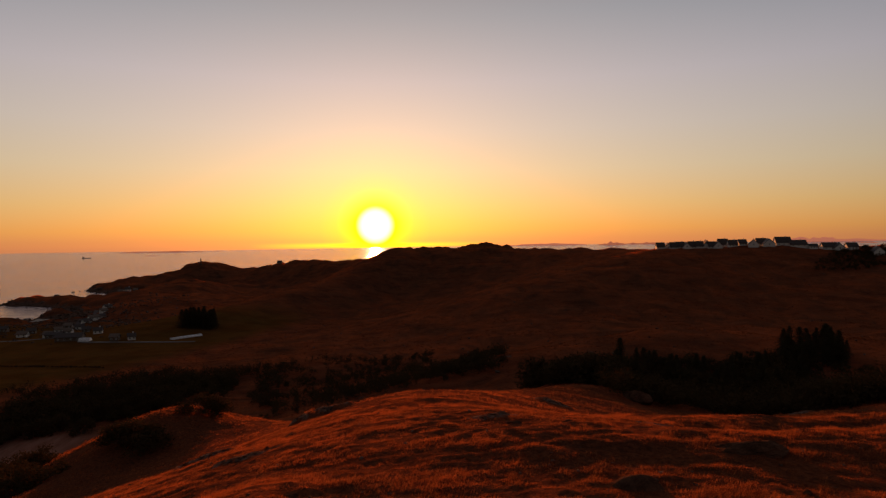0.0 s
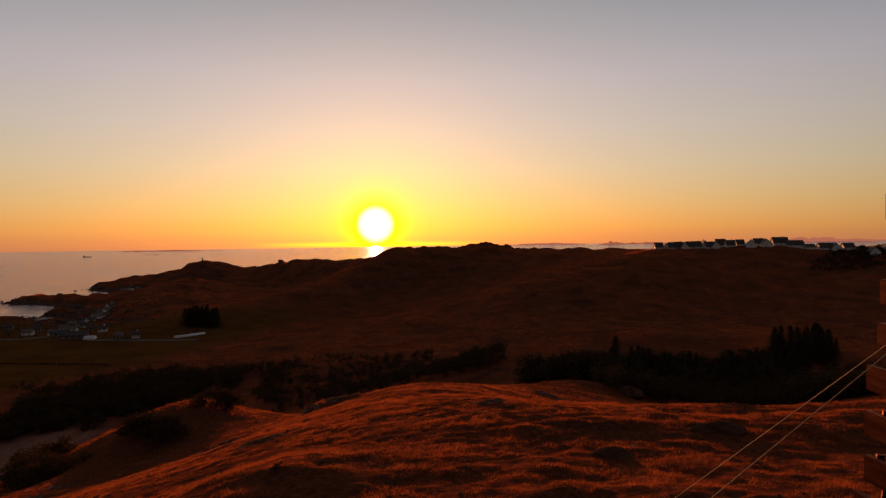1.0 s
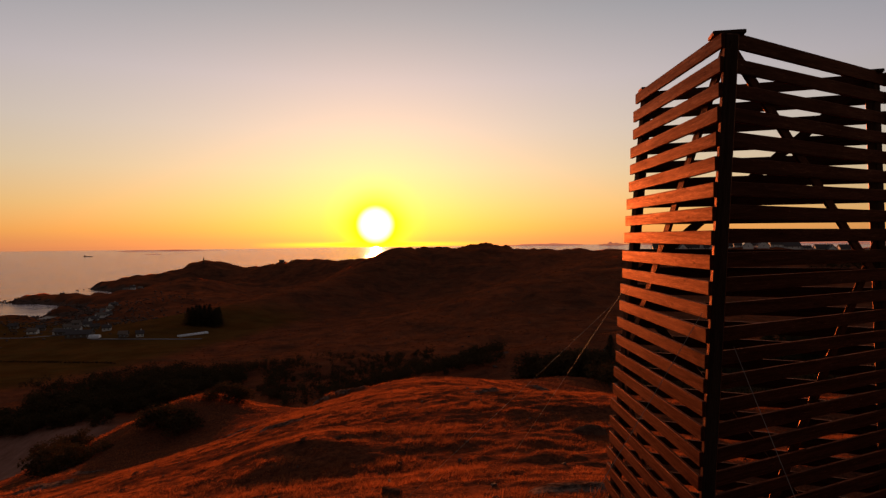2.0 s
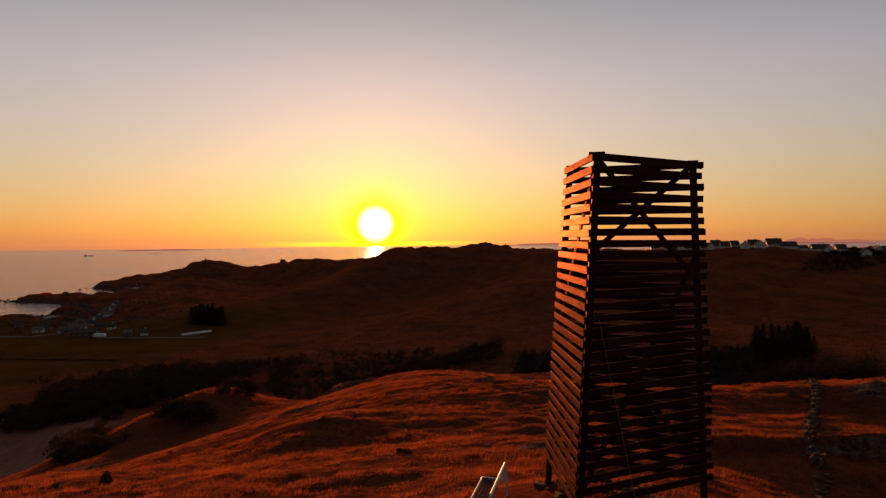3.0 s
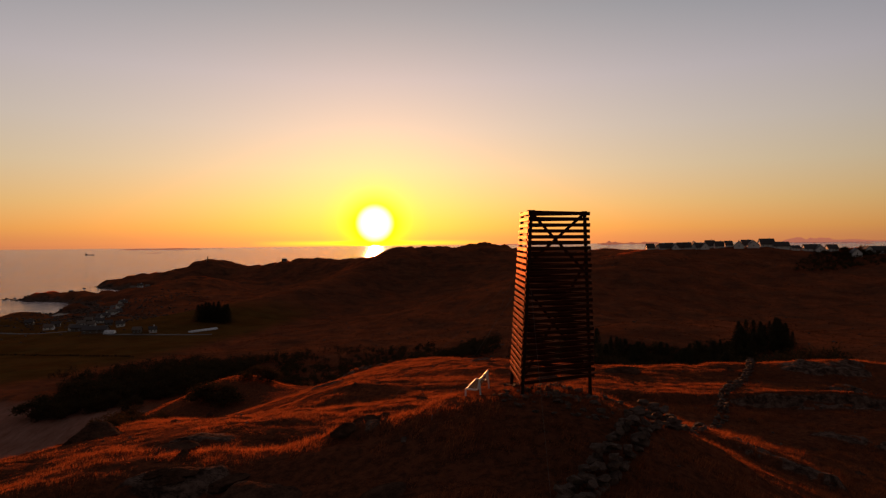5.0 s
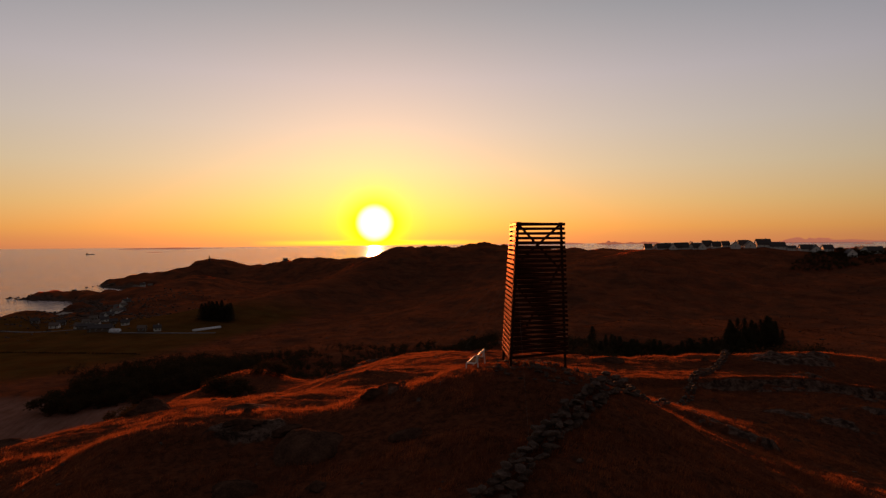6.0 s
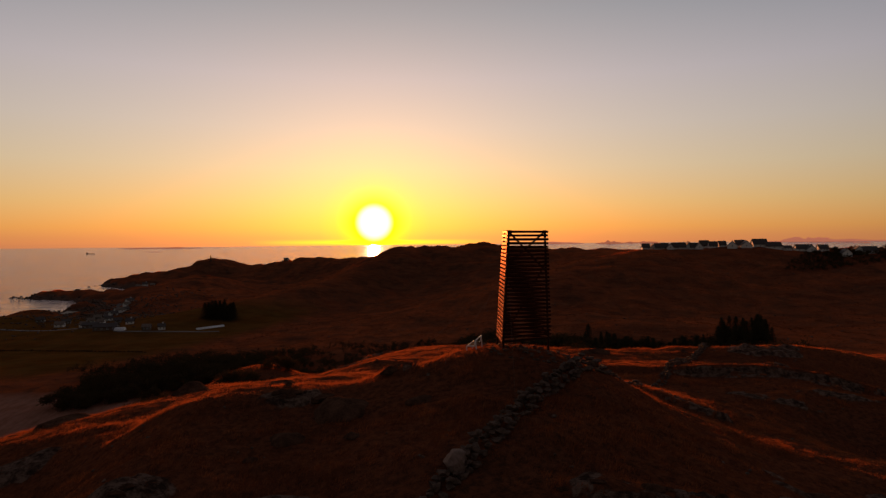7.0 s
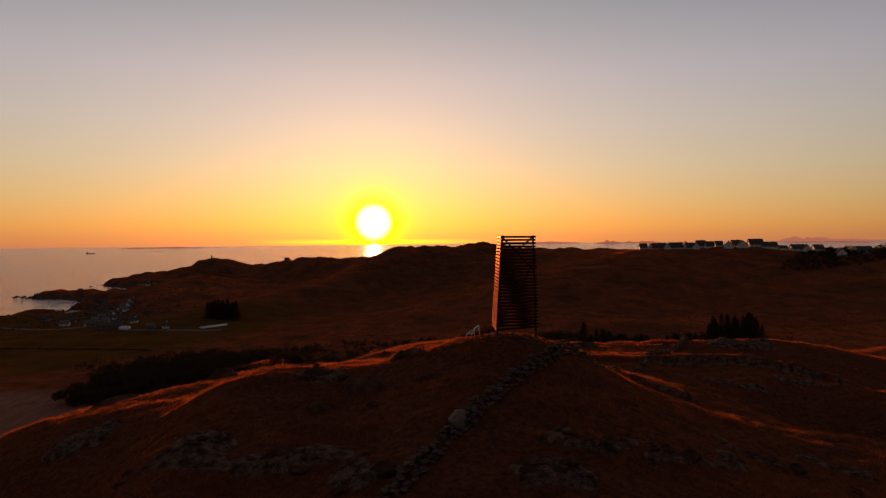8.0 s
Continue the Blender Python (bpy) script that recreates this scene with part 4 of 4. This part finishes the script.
def woods(name, x, y, low, high, seed, label):
    """Far scrub wood in one mesh: for each tree a ragged crown of leaf sprays round a few lobes."""
    rng = np.random.default_rng(seed)
    n, each = len(x), 110
    tall = rng.uniform(low, high, n)
    lobes = rng.normal(0, 1, (n, 5, 3)) * (0.26, 0.26, 0.15) + (0, 0, 0.5)
    pick = rng.integers(0, 5, (n, each))
    way = rng.normal(0, 1, (n, each, 3))
    way /= np.linalg.norm(way, axis=-1, keepdims=True)
    q = lobes[np.arange(n)[:, None], pick] + way * rng.uniform(0.10, 0.30, (n, each, 1))
    q[..., 2] = np.maximum(q[..., 2], 0.02)
    q = q * tall[:, None, None] + np.stack([x, y, land(x, y)], -1)[:, None, :]
    e, g = rng.normal(0, 1, (2, n, each, 3))
    k = rng.uniform(0.35, 0.75, (n, each, 1))
    e, g = (v / np.linalg.norm(v, axis=-1, keepdims=True) * k for v in (e, g))
    me = triangles(name, np.stack([q, q + e, q + g], 2).reshape(-1, 3, 3), M_LEAF)
    return tagged(new(name, me), label, "woods", kind="stuff")


_r = np.random.default_rng(8)
_d, _b = _r.uniform(122, 180, 620), _r.uniform(0.27, 0.80, 620)
_d = np.where(_b > 0.60, 122 + (_d - 122) * 0.5, _d)
_near = _b > 0.60
woods("woods", (_d * _b)[_near], _d[_near], 5.0, 7.5, 4, "tall dark scrub wood at the foot of the hilltop")
woods("woods", (_d * _b)[~_near], _d[~_near], 3.5, 6.2, 1, "dense dark scrub wood filling the valley behind the hilltop")
_d, _b = _r.uniform(188, 318, 420), _r.uniform(-0.32, 0.10, 420)
_d = np.where(_b > -0.02, 188 + (_d - 188) * 0.4, _d)
woods("woods", _d * _b, _d, 2.5, 5.5, 2, "dark scrub in the hollow of the valley")
_x, _y = _r.uniform(-195, -75, 900), _r.uniform(205, 305, 900)
_in = (_x > -148 - 0.75 * (_y - 207)) & (_y > 205 + 0.9 * np.maximum(_x + 118, 0)) & (_y < 312 + 0.25 * (_x + 75)) & (layers(_x, _y, 30, 3, 9) > -0.45)
woods("woods", _x[_in], _y[_in], 3.5, 7.0, 3, "dense dark thicket on the slope above the fields")
_d, _b = _r.uniform(548, 602, 420), _r.uniform(0.60, 0.84, 420)
_in = _d < 606 - 560 * np.maximum(0.66 - _b, 0)
woods("woods", (_d * _b)[_in], _d[_in], 3.0, 5.5, 5, "dark belt of low wood below the white houses")
for x, y, tall in ((-44.5, 110.5, 4.2), (-42, 111, 3.6), (-51.5, 97, 4.2), (-49, 95.5, 4.8), (-46.5, 94.5, 4.0), (-75, 112, 5), (-80, 116, 5.5), (-86, 121, 5),
                   (-66, 92, 5), (-70, 95, 5.5), (-63, 87, 4.5), (-61, 92, 3.8), (-72, 102, 5)):
    plant(BUSHES, x, y, tall, 37 * x, 4.2, "dark gorse bush on the grassy knoll")
for k in range(24):                                             # plantation by the long barn
    plant(SPRUCES, -208 + 4.2 * (k % 6) + rng_t.uniform(-1, 1), 484 + 5 * (k // 6) + rng_t.uniform(-1, 1), rng_t.uniform(12, 15), rng_t.uniform(0, 360), 10, "spruce in a square plantation by the barn")
for k in range(44):                                             # hedge between the fields
    plant(BUSHES, -314 + 2.9 * k, 359 - 0.5 * k, rng_t.uniform(0.9, 1.6), rng_t.uniform(0, 360), 4.2, "low bush in a field hedge")
for k in range(10):                                             # garden trees among the houses
    plant(BUSHES, 396 + 7 * k + rng_t.uniform(-2, 2), 596 + rng_t.uniform(-8, 8), rng_t.uniform(5, 8), rng_t.uniform(0, 360), 4.2, "dark garden tree beside white houses")
for k, ob in enumerate(SPRUCES + BUSHES):                       # the first of each kind stands in the belt too
    ob.matrix_basis = Matrix.LocRotScale((60 + 8 * k, 178, height(60 + 8 * k, 178)), Euler((0, 0, k)), Vector((0.85, 0.85, 0.85)))
# ---- houses, farm, coast ----
M_WHITE_WALL = plain("white_render", (0.72, 0.68, 0.65, 1), (0.82, 0.78, 0.75, 1), 0.8, 0.8, 0.2, 0.02)
M_GREY_WALL = plain("brown_boarding", (0.12, 0.085, 0.065, 1), (0.18, 0.13, 0.10, 1), 0.8, 0.8, 0.3, 0.02)
M_SLATE = plain("dark_roof_tiles", (0.045, 0.033, 0.030, 1), (0.085, 0.062, 0.054, 1), 1.2, 0.7, 0.5, 0.04)
M_PLASTIC = plain("white_polythene", (0.70, 0.70, 0.72, 1), (0.80, 0.80, 0.82, 1), 0.5, 0.35, 0.2, 0.05)
M_ROAD = plain("worn_asphalt", (0.075, 0.055, 0.048, 1), (0.12, 0.09, 0.08, 1), 0.6, 0.85, 0.2, 0.01)
M_SAND = plain("pale_sand", (0.34, 0.27, 0.21, 1), (0.44, 0.36, 0.29, 1), 0.3, 0.9, 0.2, 0.02)


def glass_material():
    mat, n, at = material("window_glass")
    surface(n, (0.02, 0.02, 0.025, 1), 0.06, spec=0.6)
    return mat


M_GLASS = glass_material()
UNIT_PANE = mesh_of("pane", block(bmesh.new(), (0.9, 0.03, 1.0)), M_GLASS)
_bm = bmesh.new()
for size, at in (((1.1, 0.06, 0.1), (0, 0, 0.55)), ((1.1, 0.06, 0.1), (0, 0, -0.55)), ((0.1, 0.06, 1.0), (0.5, 0, 0)), ((0.1, 0.06, 1.0), (-0.5, 0, 0)), ((0.06, 0.05, 1.0), (0, 0, 0))):
    block(_bm, size, pose(*at))
UNIT_WINDOW = mesh_of("window", _bm, M_WHITE_METAL)


def house(name, x, y, turn, long, deep, eaves, ridge, wall, label, group="", chimney=True, windows=3, category="house", roof_mat=None):
    """A gabled house: x along the ridge; walls with gables, an overhanging roof, chimney, windows on the long front and the gables."""
    grounds = [height(x + a, y + b) for a in (-long / 2, long / 2) for b in (-deep / 2, deep / 2)]
    base = thing(name, (x, y, sum(grounds) / 4), label, category, group, turn=turn)
    h, d, e = long / 2, deep / 2, eaves
    bm = bmesh.new()
    v = [bm.verts.new(p) for p in ((-h, -d, -2), (h, -d, -2), (h, d, -2), (-h, d, -2), (-h, -d, e), (h, -d, e), (h, d, e), (-h, d, e), (-h, 0, ridge), (h, 0, ridge))]
    for f in ((0, 1, 5, 4), (2, 3, 7, 6), (1, 2, 6, 9, 5), (3, 0, 4, 8, 7), (3, 2, 1, 0), (4, 5, 9, 8), (6, 7, 8, 9)):
        bm.faces.new([v[k] for k in f])
    part("wall", bm, wall, base)
    rise = (ridge - e) / d
    bm, o, t = bmesh.new(), 0.5, 0.45
    top = [(-h - o, -d - o, e - o * rise + 0.05), (-h - o, 0, ridge + 0.05), (-h - o, d + o, e - o * rise + 0.05)]
    a = [bm.verts.new(p) for p in top] + [bm.verts.new((p[0], p[1], p[2] + t)) for p in top]
    b = [bm.verts.new((-p.co.x, p.co.y, p.co.z)) for p in a]
    for i, j in ((0, 1), (1, 2)):
        bm.faces.new((a[i], a[j], b[j], b[i])), bm.faces.new((a[i + 3], b[i + 3], b[j + 3], a[j + 3]))
        bm.faces.new((a[i], a[i + 3], a[j + 3], a[j])), bm.faces.new((b[i], b[j], b[j + 3], b[i + 3]))
    bm.faces.new((a[0], b[0], b[3], a[3])), bm.faces.new((a[2], a[5], b[5], b[2]))
    bmesh.ops.recalc_face_normals(bm, faces=bm.faces)
    roof = part("roof", bm, roof_mat or M_SLATE, base, "dark pitched roof")
    if chimney:
        part("chimney", block(bmesh.new(), (0.8, 0.7, 1.5), pose(h * 0.4, 0, ridge + 0.5), 0.04), wall, roof, "square chimney stack")
    for k in range(windows):
        place = pose(-h + long * (k + 0.5) / windows, -d - 0.03, min(1.5, eaves * 0.55))
        win = part("window", UNIT_WINDOW, None, base)
        win.matrix_basis = place
        part("pane", UNIT_PANE, None, win)
    if windows:
        for s in (-1, 1):
            win = part("window", UNIT_WINDOW, None, base)
            win.matrix_basis = pose(s * (h + 0.03), 0, eaves * 0.9, 0, 0, 90)
            part("pane", UNIT_PANE, None, win)
    return base


ROW = "white houses along the plateau"
SIDE, GABLE = "white rendered house with a dark roof on the plateau", "white gabled house with a dark roof on the plateau"
# plan: bearing as x over y, distance, turn of the ridge, length, depth, eaves, ridge
for bearing, y, turn, long, deep, eaves, ridge in (
        (0.3560, 632, -6, 8, 7, 2.3, 6.6), (0.3680, 640, 82, 7, 7, 2.3, 6.8), (0.3770, 634, -6, 7, 7, 2.3, 7.2), (0.3890, 636, -6, 8, 7, 2.3, 7.4), (0.3990, 628, 78, 8, 7, 2.3, 6.8), (0.4080, 636, -6, 8, 7, 2.3, 7.6),
        (0.4200, 634, -6, 7, 7, 2.3, 7.4), (0.4310, 636, 84, 8, 7, 2.3, 7.6), (0.4400, 630, -6, 8, 7, 2.3, 7.2), (0.4500, 626, 80, 8, 8, 2.4, 7.4), (0.4580, 644, -4, 10, 7, 2.4, 8.2), (0.4740, 636, -6, 9, 7, 2.3, 7.2), (0.4900, 640, -6, 8, 7, 2.3, 6.6)):
    house("house", bearing * y, y, turn, long, deep, eaves, 0.92 * ridge, M_WHITE_WALL, GABLE if turn > 0 else SIDE, ROW)
for bearing, y, turn, long, deep, eaves, ridge in (
        (0.5090, 630, 66, 11, 10, 2.8, 8.2), (0.5210, 640, -8, 10, 8, 2.8, 8.2), (0.5330, 628, 74, 12, 11, 2.8, 8.4), (0.5560, 634, -6, 15, 9, 3.4, 9.6), (0.5800, 630, -4, 17, 9, 2.6, 7.4),
        (0.6060, 624, -8, 8, 7, 2.4, 5.0), (0.6350, 620, -8, 17, 9, 2.8, 7.6), (0.6480, 614, 78, 9, 9, 2.8, 7.4), (0.6690, 618, -8, 10, 9, 2.8, 7.2)):
    house("house", bearing * y, y, turn, long, deep, eaves, 0.92 * ridge, M_WHITE_WALL, GABLE if turn > 0 else SIDE, ROW)
for bearing, y, turn, long, deep in ((0.7120, 590, 76, 11, 9), (0.7330, 596, 74, 11, 9), (0.7540, 590, -10, 14, 8)):
    house("house", bearing * y, y, turn, long, deep, 2.7, 6.8, M_WHITE_WALL, GABLE if turn > 0 else SIDE, ROW)

FARM = "buildings by the bay"
house("farm_building", -268, 436, 12, 17, 9, 2.6, 5.0, M_GREY_WALL, "long dark farm building beside the field", FARM, False, 4, "farm building")
house("farm_building", -292, 456, 20, 11, 7, 2.4, 4.0, M_GREY_WALL, "low dark farm shed by the track", FARM, False, 3, "farm building")
for k, (x, y, turn, long) in enumerate(((-334.7, 570, 60, 10), (-339.5, 590, 55, 12), (-343.5, 609, 60, 11), (-352, 630, 50, 9), (-359, 650, 60, 11), (-332, 538, 10, 9), (-315, 526, 30, 9),
                                        (-331, 478, 10, 10), (-337, 497, 20, 9), (-304, 468, 0, 9), (-262, 461, 20, 8), (-236, 436, 10, 8), (-226, 440, 30, 7), (-320, 505, 40, 8), (-362, 500, 10, 9),
                                        (-418, 790, 0, 9), (-405, 782, 20, 9), (-392, 776, 0, 7), (-508, 800, 10, 7), (-300, 486, 10, 8), (-281, 478, 30, 8))):
    house("house", x, y, turn, long * 0.72, 5.2, 2.4, 4.3, M_WHITE_WALL if k % 3 != 2 or k < 5 else M_GREY_WALL, "small white house near the bay" if k % 3 != 2 or k < 5 else "small dark house near the bay", FARM, k % 2 == 0, 2, roof_mat=M_GREY_WALL if k % 2 else None)
house("farm_building", -280, 1043, 0, 7, 6, 3, 5, M_GREY_WALL, "lone hut on the headland ridge", FARM, False, 1, "hut")


def polytunnel(x, y, turn, long, radius, label):
    base = thing("polytunnel", (x, y, height(x, y)), label, "polytunnel", turn=turn)
    bm = bmesh.new()
    arcs = [[bm.verts.new((s * long / 2, radius * math.cos(a), -0.3 + radius * 0.85 * math.sin(a))) for a in (k * math.pi / 12 for k in range(13))] for s in (-1, 1)]
    for k in range(12):
        bm.faces.new((arcs[0][k], arcs[0][k + 1], arcs[1][k + 1], arcs[1][k]))
    bm.faces.new(arcs[0][::-1]), bm.faces.new(arcs[1])
    part("cover", bm, M_PLASTIC, base, smooth=True)
    for k in range(9):
        pts = [(-long / 2 + long * k / 8, (radius + 0.03) * math.cos(a), -0.3 + (radius + 0.03) * 0.85 * math.sin(a)) for a in (j * math.pi / 10 for j in range(11))]
        part("hoop", tube(bmesh.new(), pts, 0.05, 5), M_WIRE, base, "steel hoop")


polytunnel(-192.5, 454.5, 53, 24, 1.9, "long white polytunnel at the edge of the field")
polytunnel(-255, 432, 5, 7, 3.2, "short rounded white polytunnel beside the farm")


def lighthouse():
    x, y = -417.6, 1050
    base = thing("lighthouse", (x, y, height(x, y)), "slender lighthouse on the headland summit, coloured dark as a backlit silhouette", "lighthouse")
    # Stone grey on plinth and shaft paints in the shade of a backlit white tower.
    bm = bmesh.new()
    tapered(bm, (0, 0, -1), (0, 0, 2.6), 2.4, 2.2, 14)
    part("plinth", bm, M_STONE, base)
    bm = bmesh.new()
    tapered(bm, (0, 0, 2.6), (0, 0, 9.0), 1.1, 0.85, 14)
    part("shaft", bm, M_STONE, base, "shaft coloured dark as a backlit silhouette")
    bm = bmesh.new()
    tapered(bm, (0, 0, 9.0), (0, 0, 9.25), 1.35, 1.35, 14)
    part("gallery", bm, M_SLATE, base)
    bm = bmesh.new()
    tapered(bm, (0, 0, 9.25), (0, 0, 10.6), 0.75, 0.75, 10)
    part("lantern", bm, M_GLASS, base)
    bm = bmesh.new()
    tapered(bm, (0, 0, 10.6), (0, 0, 11.5), 0.9, 0.06, 10)
    part("cap", bm, M_SLATE, base)


lighthouse()


def ship(x, y, long, turn):
    base = thing("ship", (x, y, SEA), "distant dark cargo ship on the calm sea", "ship", turn=turn)
    bm = bmesh.new()
    block(bm, (long, long * 0.16, long * 0.07), pose(0, 0, long * 0.03), 0.0)
    for v in bm.verts:
        if v.co.x > 0:
            v.co.y *= 0.35
            v.co.x += max(v.co.z, 0) * 0.6
    part("hull", bm, M_SLATE, base)
    part("bridge", block(bmesh.new(), (long * 0.12, long * 0.13, long * 0.10), pose(-long * 0.36, 0, long * 0.11), 0.3), M_GREY_WALL, base)
    part("mast", tube(bmesh.new(), [(long * 0.2, 0, long * 0.06), (long * 0.2, 0, long * 0.16)], 0.5, 6), M_SLATE, base)
    part("funnel", tube(bmesh.new(), [(-long * 0.42, 0, long * 0.15), (-long * 0.42, 0, long * 0.22)], 1.4, 8), M_SLATE, base)


ship(-1825, 3120, 44, 4)


def skerry(name, x, y, long, deep, tall, seed, label, mat, kind="structure", rough=4):
    """A low island: an uneven mound that rises out of the water."""
    us, vs = np.linspace(-1, 1, 90), np.linspace(-1, 1, 16)
    U, V = np.meshgrid(us, vs)
    lift = np.clip(1 - U ** 2, 0, 1) ** 0.7 * np.clip(1 - V ** 2, 0, 1)
    Z = -2 + lift * (tall + 2) * (0.75 + 0.45 * layers(U * 7 + seed, V * 2, 2.0, rough, seed))
    me = grid_mesh(name, x + U * long / 2, y + V * deep / 2, float(sea_level(x, y)) + Z, mat)
    return tagged(new(name, me), label, "island", kind=kind)


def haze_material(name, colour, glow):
    """Far land with the evening haze painted in, as its colour and an even glow."""
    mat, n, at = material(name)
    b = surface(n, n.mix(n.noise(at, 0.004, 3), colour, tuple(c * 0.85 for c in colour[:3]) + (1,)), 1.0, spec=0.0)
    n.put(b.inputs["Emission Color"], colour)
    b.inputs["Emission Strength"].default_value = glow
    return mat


M_FAR = haze_material("far_hills_haze_glow", srgb(182, 108, 84), 0.85)
M_FAR_LOW = haze_material("far_skerries_haze_glow", srgb(170, 98, 72), 0.8)
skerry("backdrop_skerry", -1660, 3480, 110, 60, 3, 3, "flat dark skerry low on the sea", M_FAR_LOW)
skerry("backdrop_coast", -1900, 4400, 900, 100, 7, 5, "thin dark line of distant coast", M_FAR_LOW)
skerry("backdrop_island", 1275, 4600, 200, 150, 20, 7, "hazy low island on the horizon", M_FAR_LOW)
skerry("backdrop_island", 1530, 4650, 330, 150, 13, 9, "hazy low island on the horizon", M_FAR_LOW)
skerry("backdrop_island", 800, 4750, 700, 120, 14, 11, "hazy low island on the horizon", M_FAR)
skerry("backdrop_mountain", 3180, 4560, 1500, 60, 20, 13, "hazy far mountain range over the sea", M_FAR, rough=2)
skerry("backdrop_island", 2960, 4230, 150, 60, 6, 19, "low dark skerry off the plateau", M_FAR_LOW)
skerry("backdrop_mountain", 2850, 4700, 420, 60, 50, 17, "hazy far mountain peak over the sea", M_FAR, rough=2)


def ribbon(name, points, wide, mat, label, lift=0.12):
    """A track laid on the land."""
    line = []
    for (ax, ay), (bx, by) in zip(points, points[1:]):
        n = max(2, int(math.hypot(bx - ax, by - ay) / 4))
        line += [(ax + (bx - ax) * k / n, ay + (by - ay) * k / n) for k in range(n)]
    line.append(points[-1])
    bm, last = bmesh.new(), None
    for i, (x, y) in enumerate(line):
        (ax, ay), (bx, by) = line[max(i - 1, 0)], line[min(i + 1, len(line) - 1)]
        d = math.hypot(bx - ax, by - ay)
        nx, ny = -(by - ay) / d * wide / 2, (bx - ax) / d * wide / 2
        z = max(height(x + nx, y + ny), height(x - nx, y - ny), height(x, y)) + lift
        ring = [bm.verts.new((x + s * nx, y + s * ny, z + dz)) for s, dz in ((-1.3, -1.2), (-1, 0), (1, 0), (1.3, -1.2))]
        if last:
            for k in range(3):
                bm.faces.new((last[k], ring[k], ring[k + 1], last[k + 1]))
        last = ring
    tagged(part(name, bm, mat), label, "road", kind="structure")


ribbon("road_farm", [(-380, 462), (-333, 456), (-298, 454), (-276, 447), (-252, 427), (-215, 432), (-180, 440)], 4.5, M_ROAD, "pale narrow asphalt farm road")
ribbon("road_bay", [(-298, 454), (-304.7, 492), (-325, 530), (-346, 571), (-352, 600), (-368, 648)], 5.0, M_ROAD, "pale narrow asphalt road to the bay")
ribbon("beach", [(-392, 580), (-386, 596), (-388, 612), (-392, 626)], 9.0, M_SAND, "small pale sandy beach in the bay", 0.1)
# ---- wall stones, last ----
heap_at_tower()
stone_wall([(-5.0, -25.5), (-1.9, -20.2), (0.4, -17.0), (2.0, -14.1), (4.2, -10.6), (5.9, -8.2), (8.4, -3.9), (10.4, -1.6)], 0.50, 0.80, 0.80, 0.62, 5,
           "collapsed dry stone wall climbing the hill to the beacon")
stone_wall([(10.4, -1.6), (13.0, 3.5), (17.0, 10.5), (21.6, 17.5)], 0.7, 0.5, 0.36, 0.5, 6, "low tumbled row of stones left of a dry wall", 0.5)
stone_wall([(21.6, 17.5), (22.6, 20.0), (25.0, 24.5), (28.1, 29.2), (31.5, 34.5), (34.8, 39.6), (38.2, 46.0)], 0.60, 0.50, 0.78, 0.58, 8,
           "grey dry stone wall running down across the hilltop")
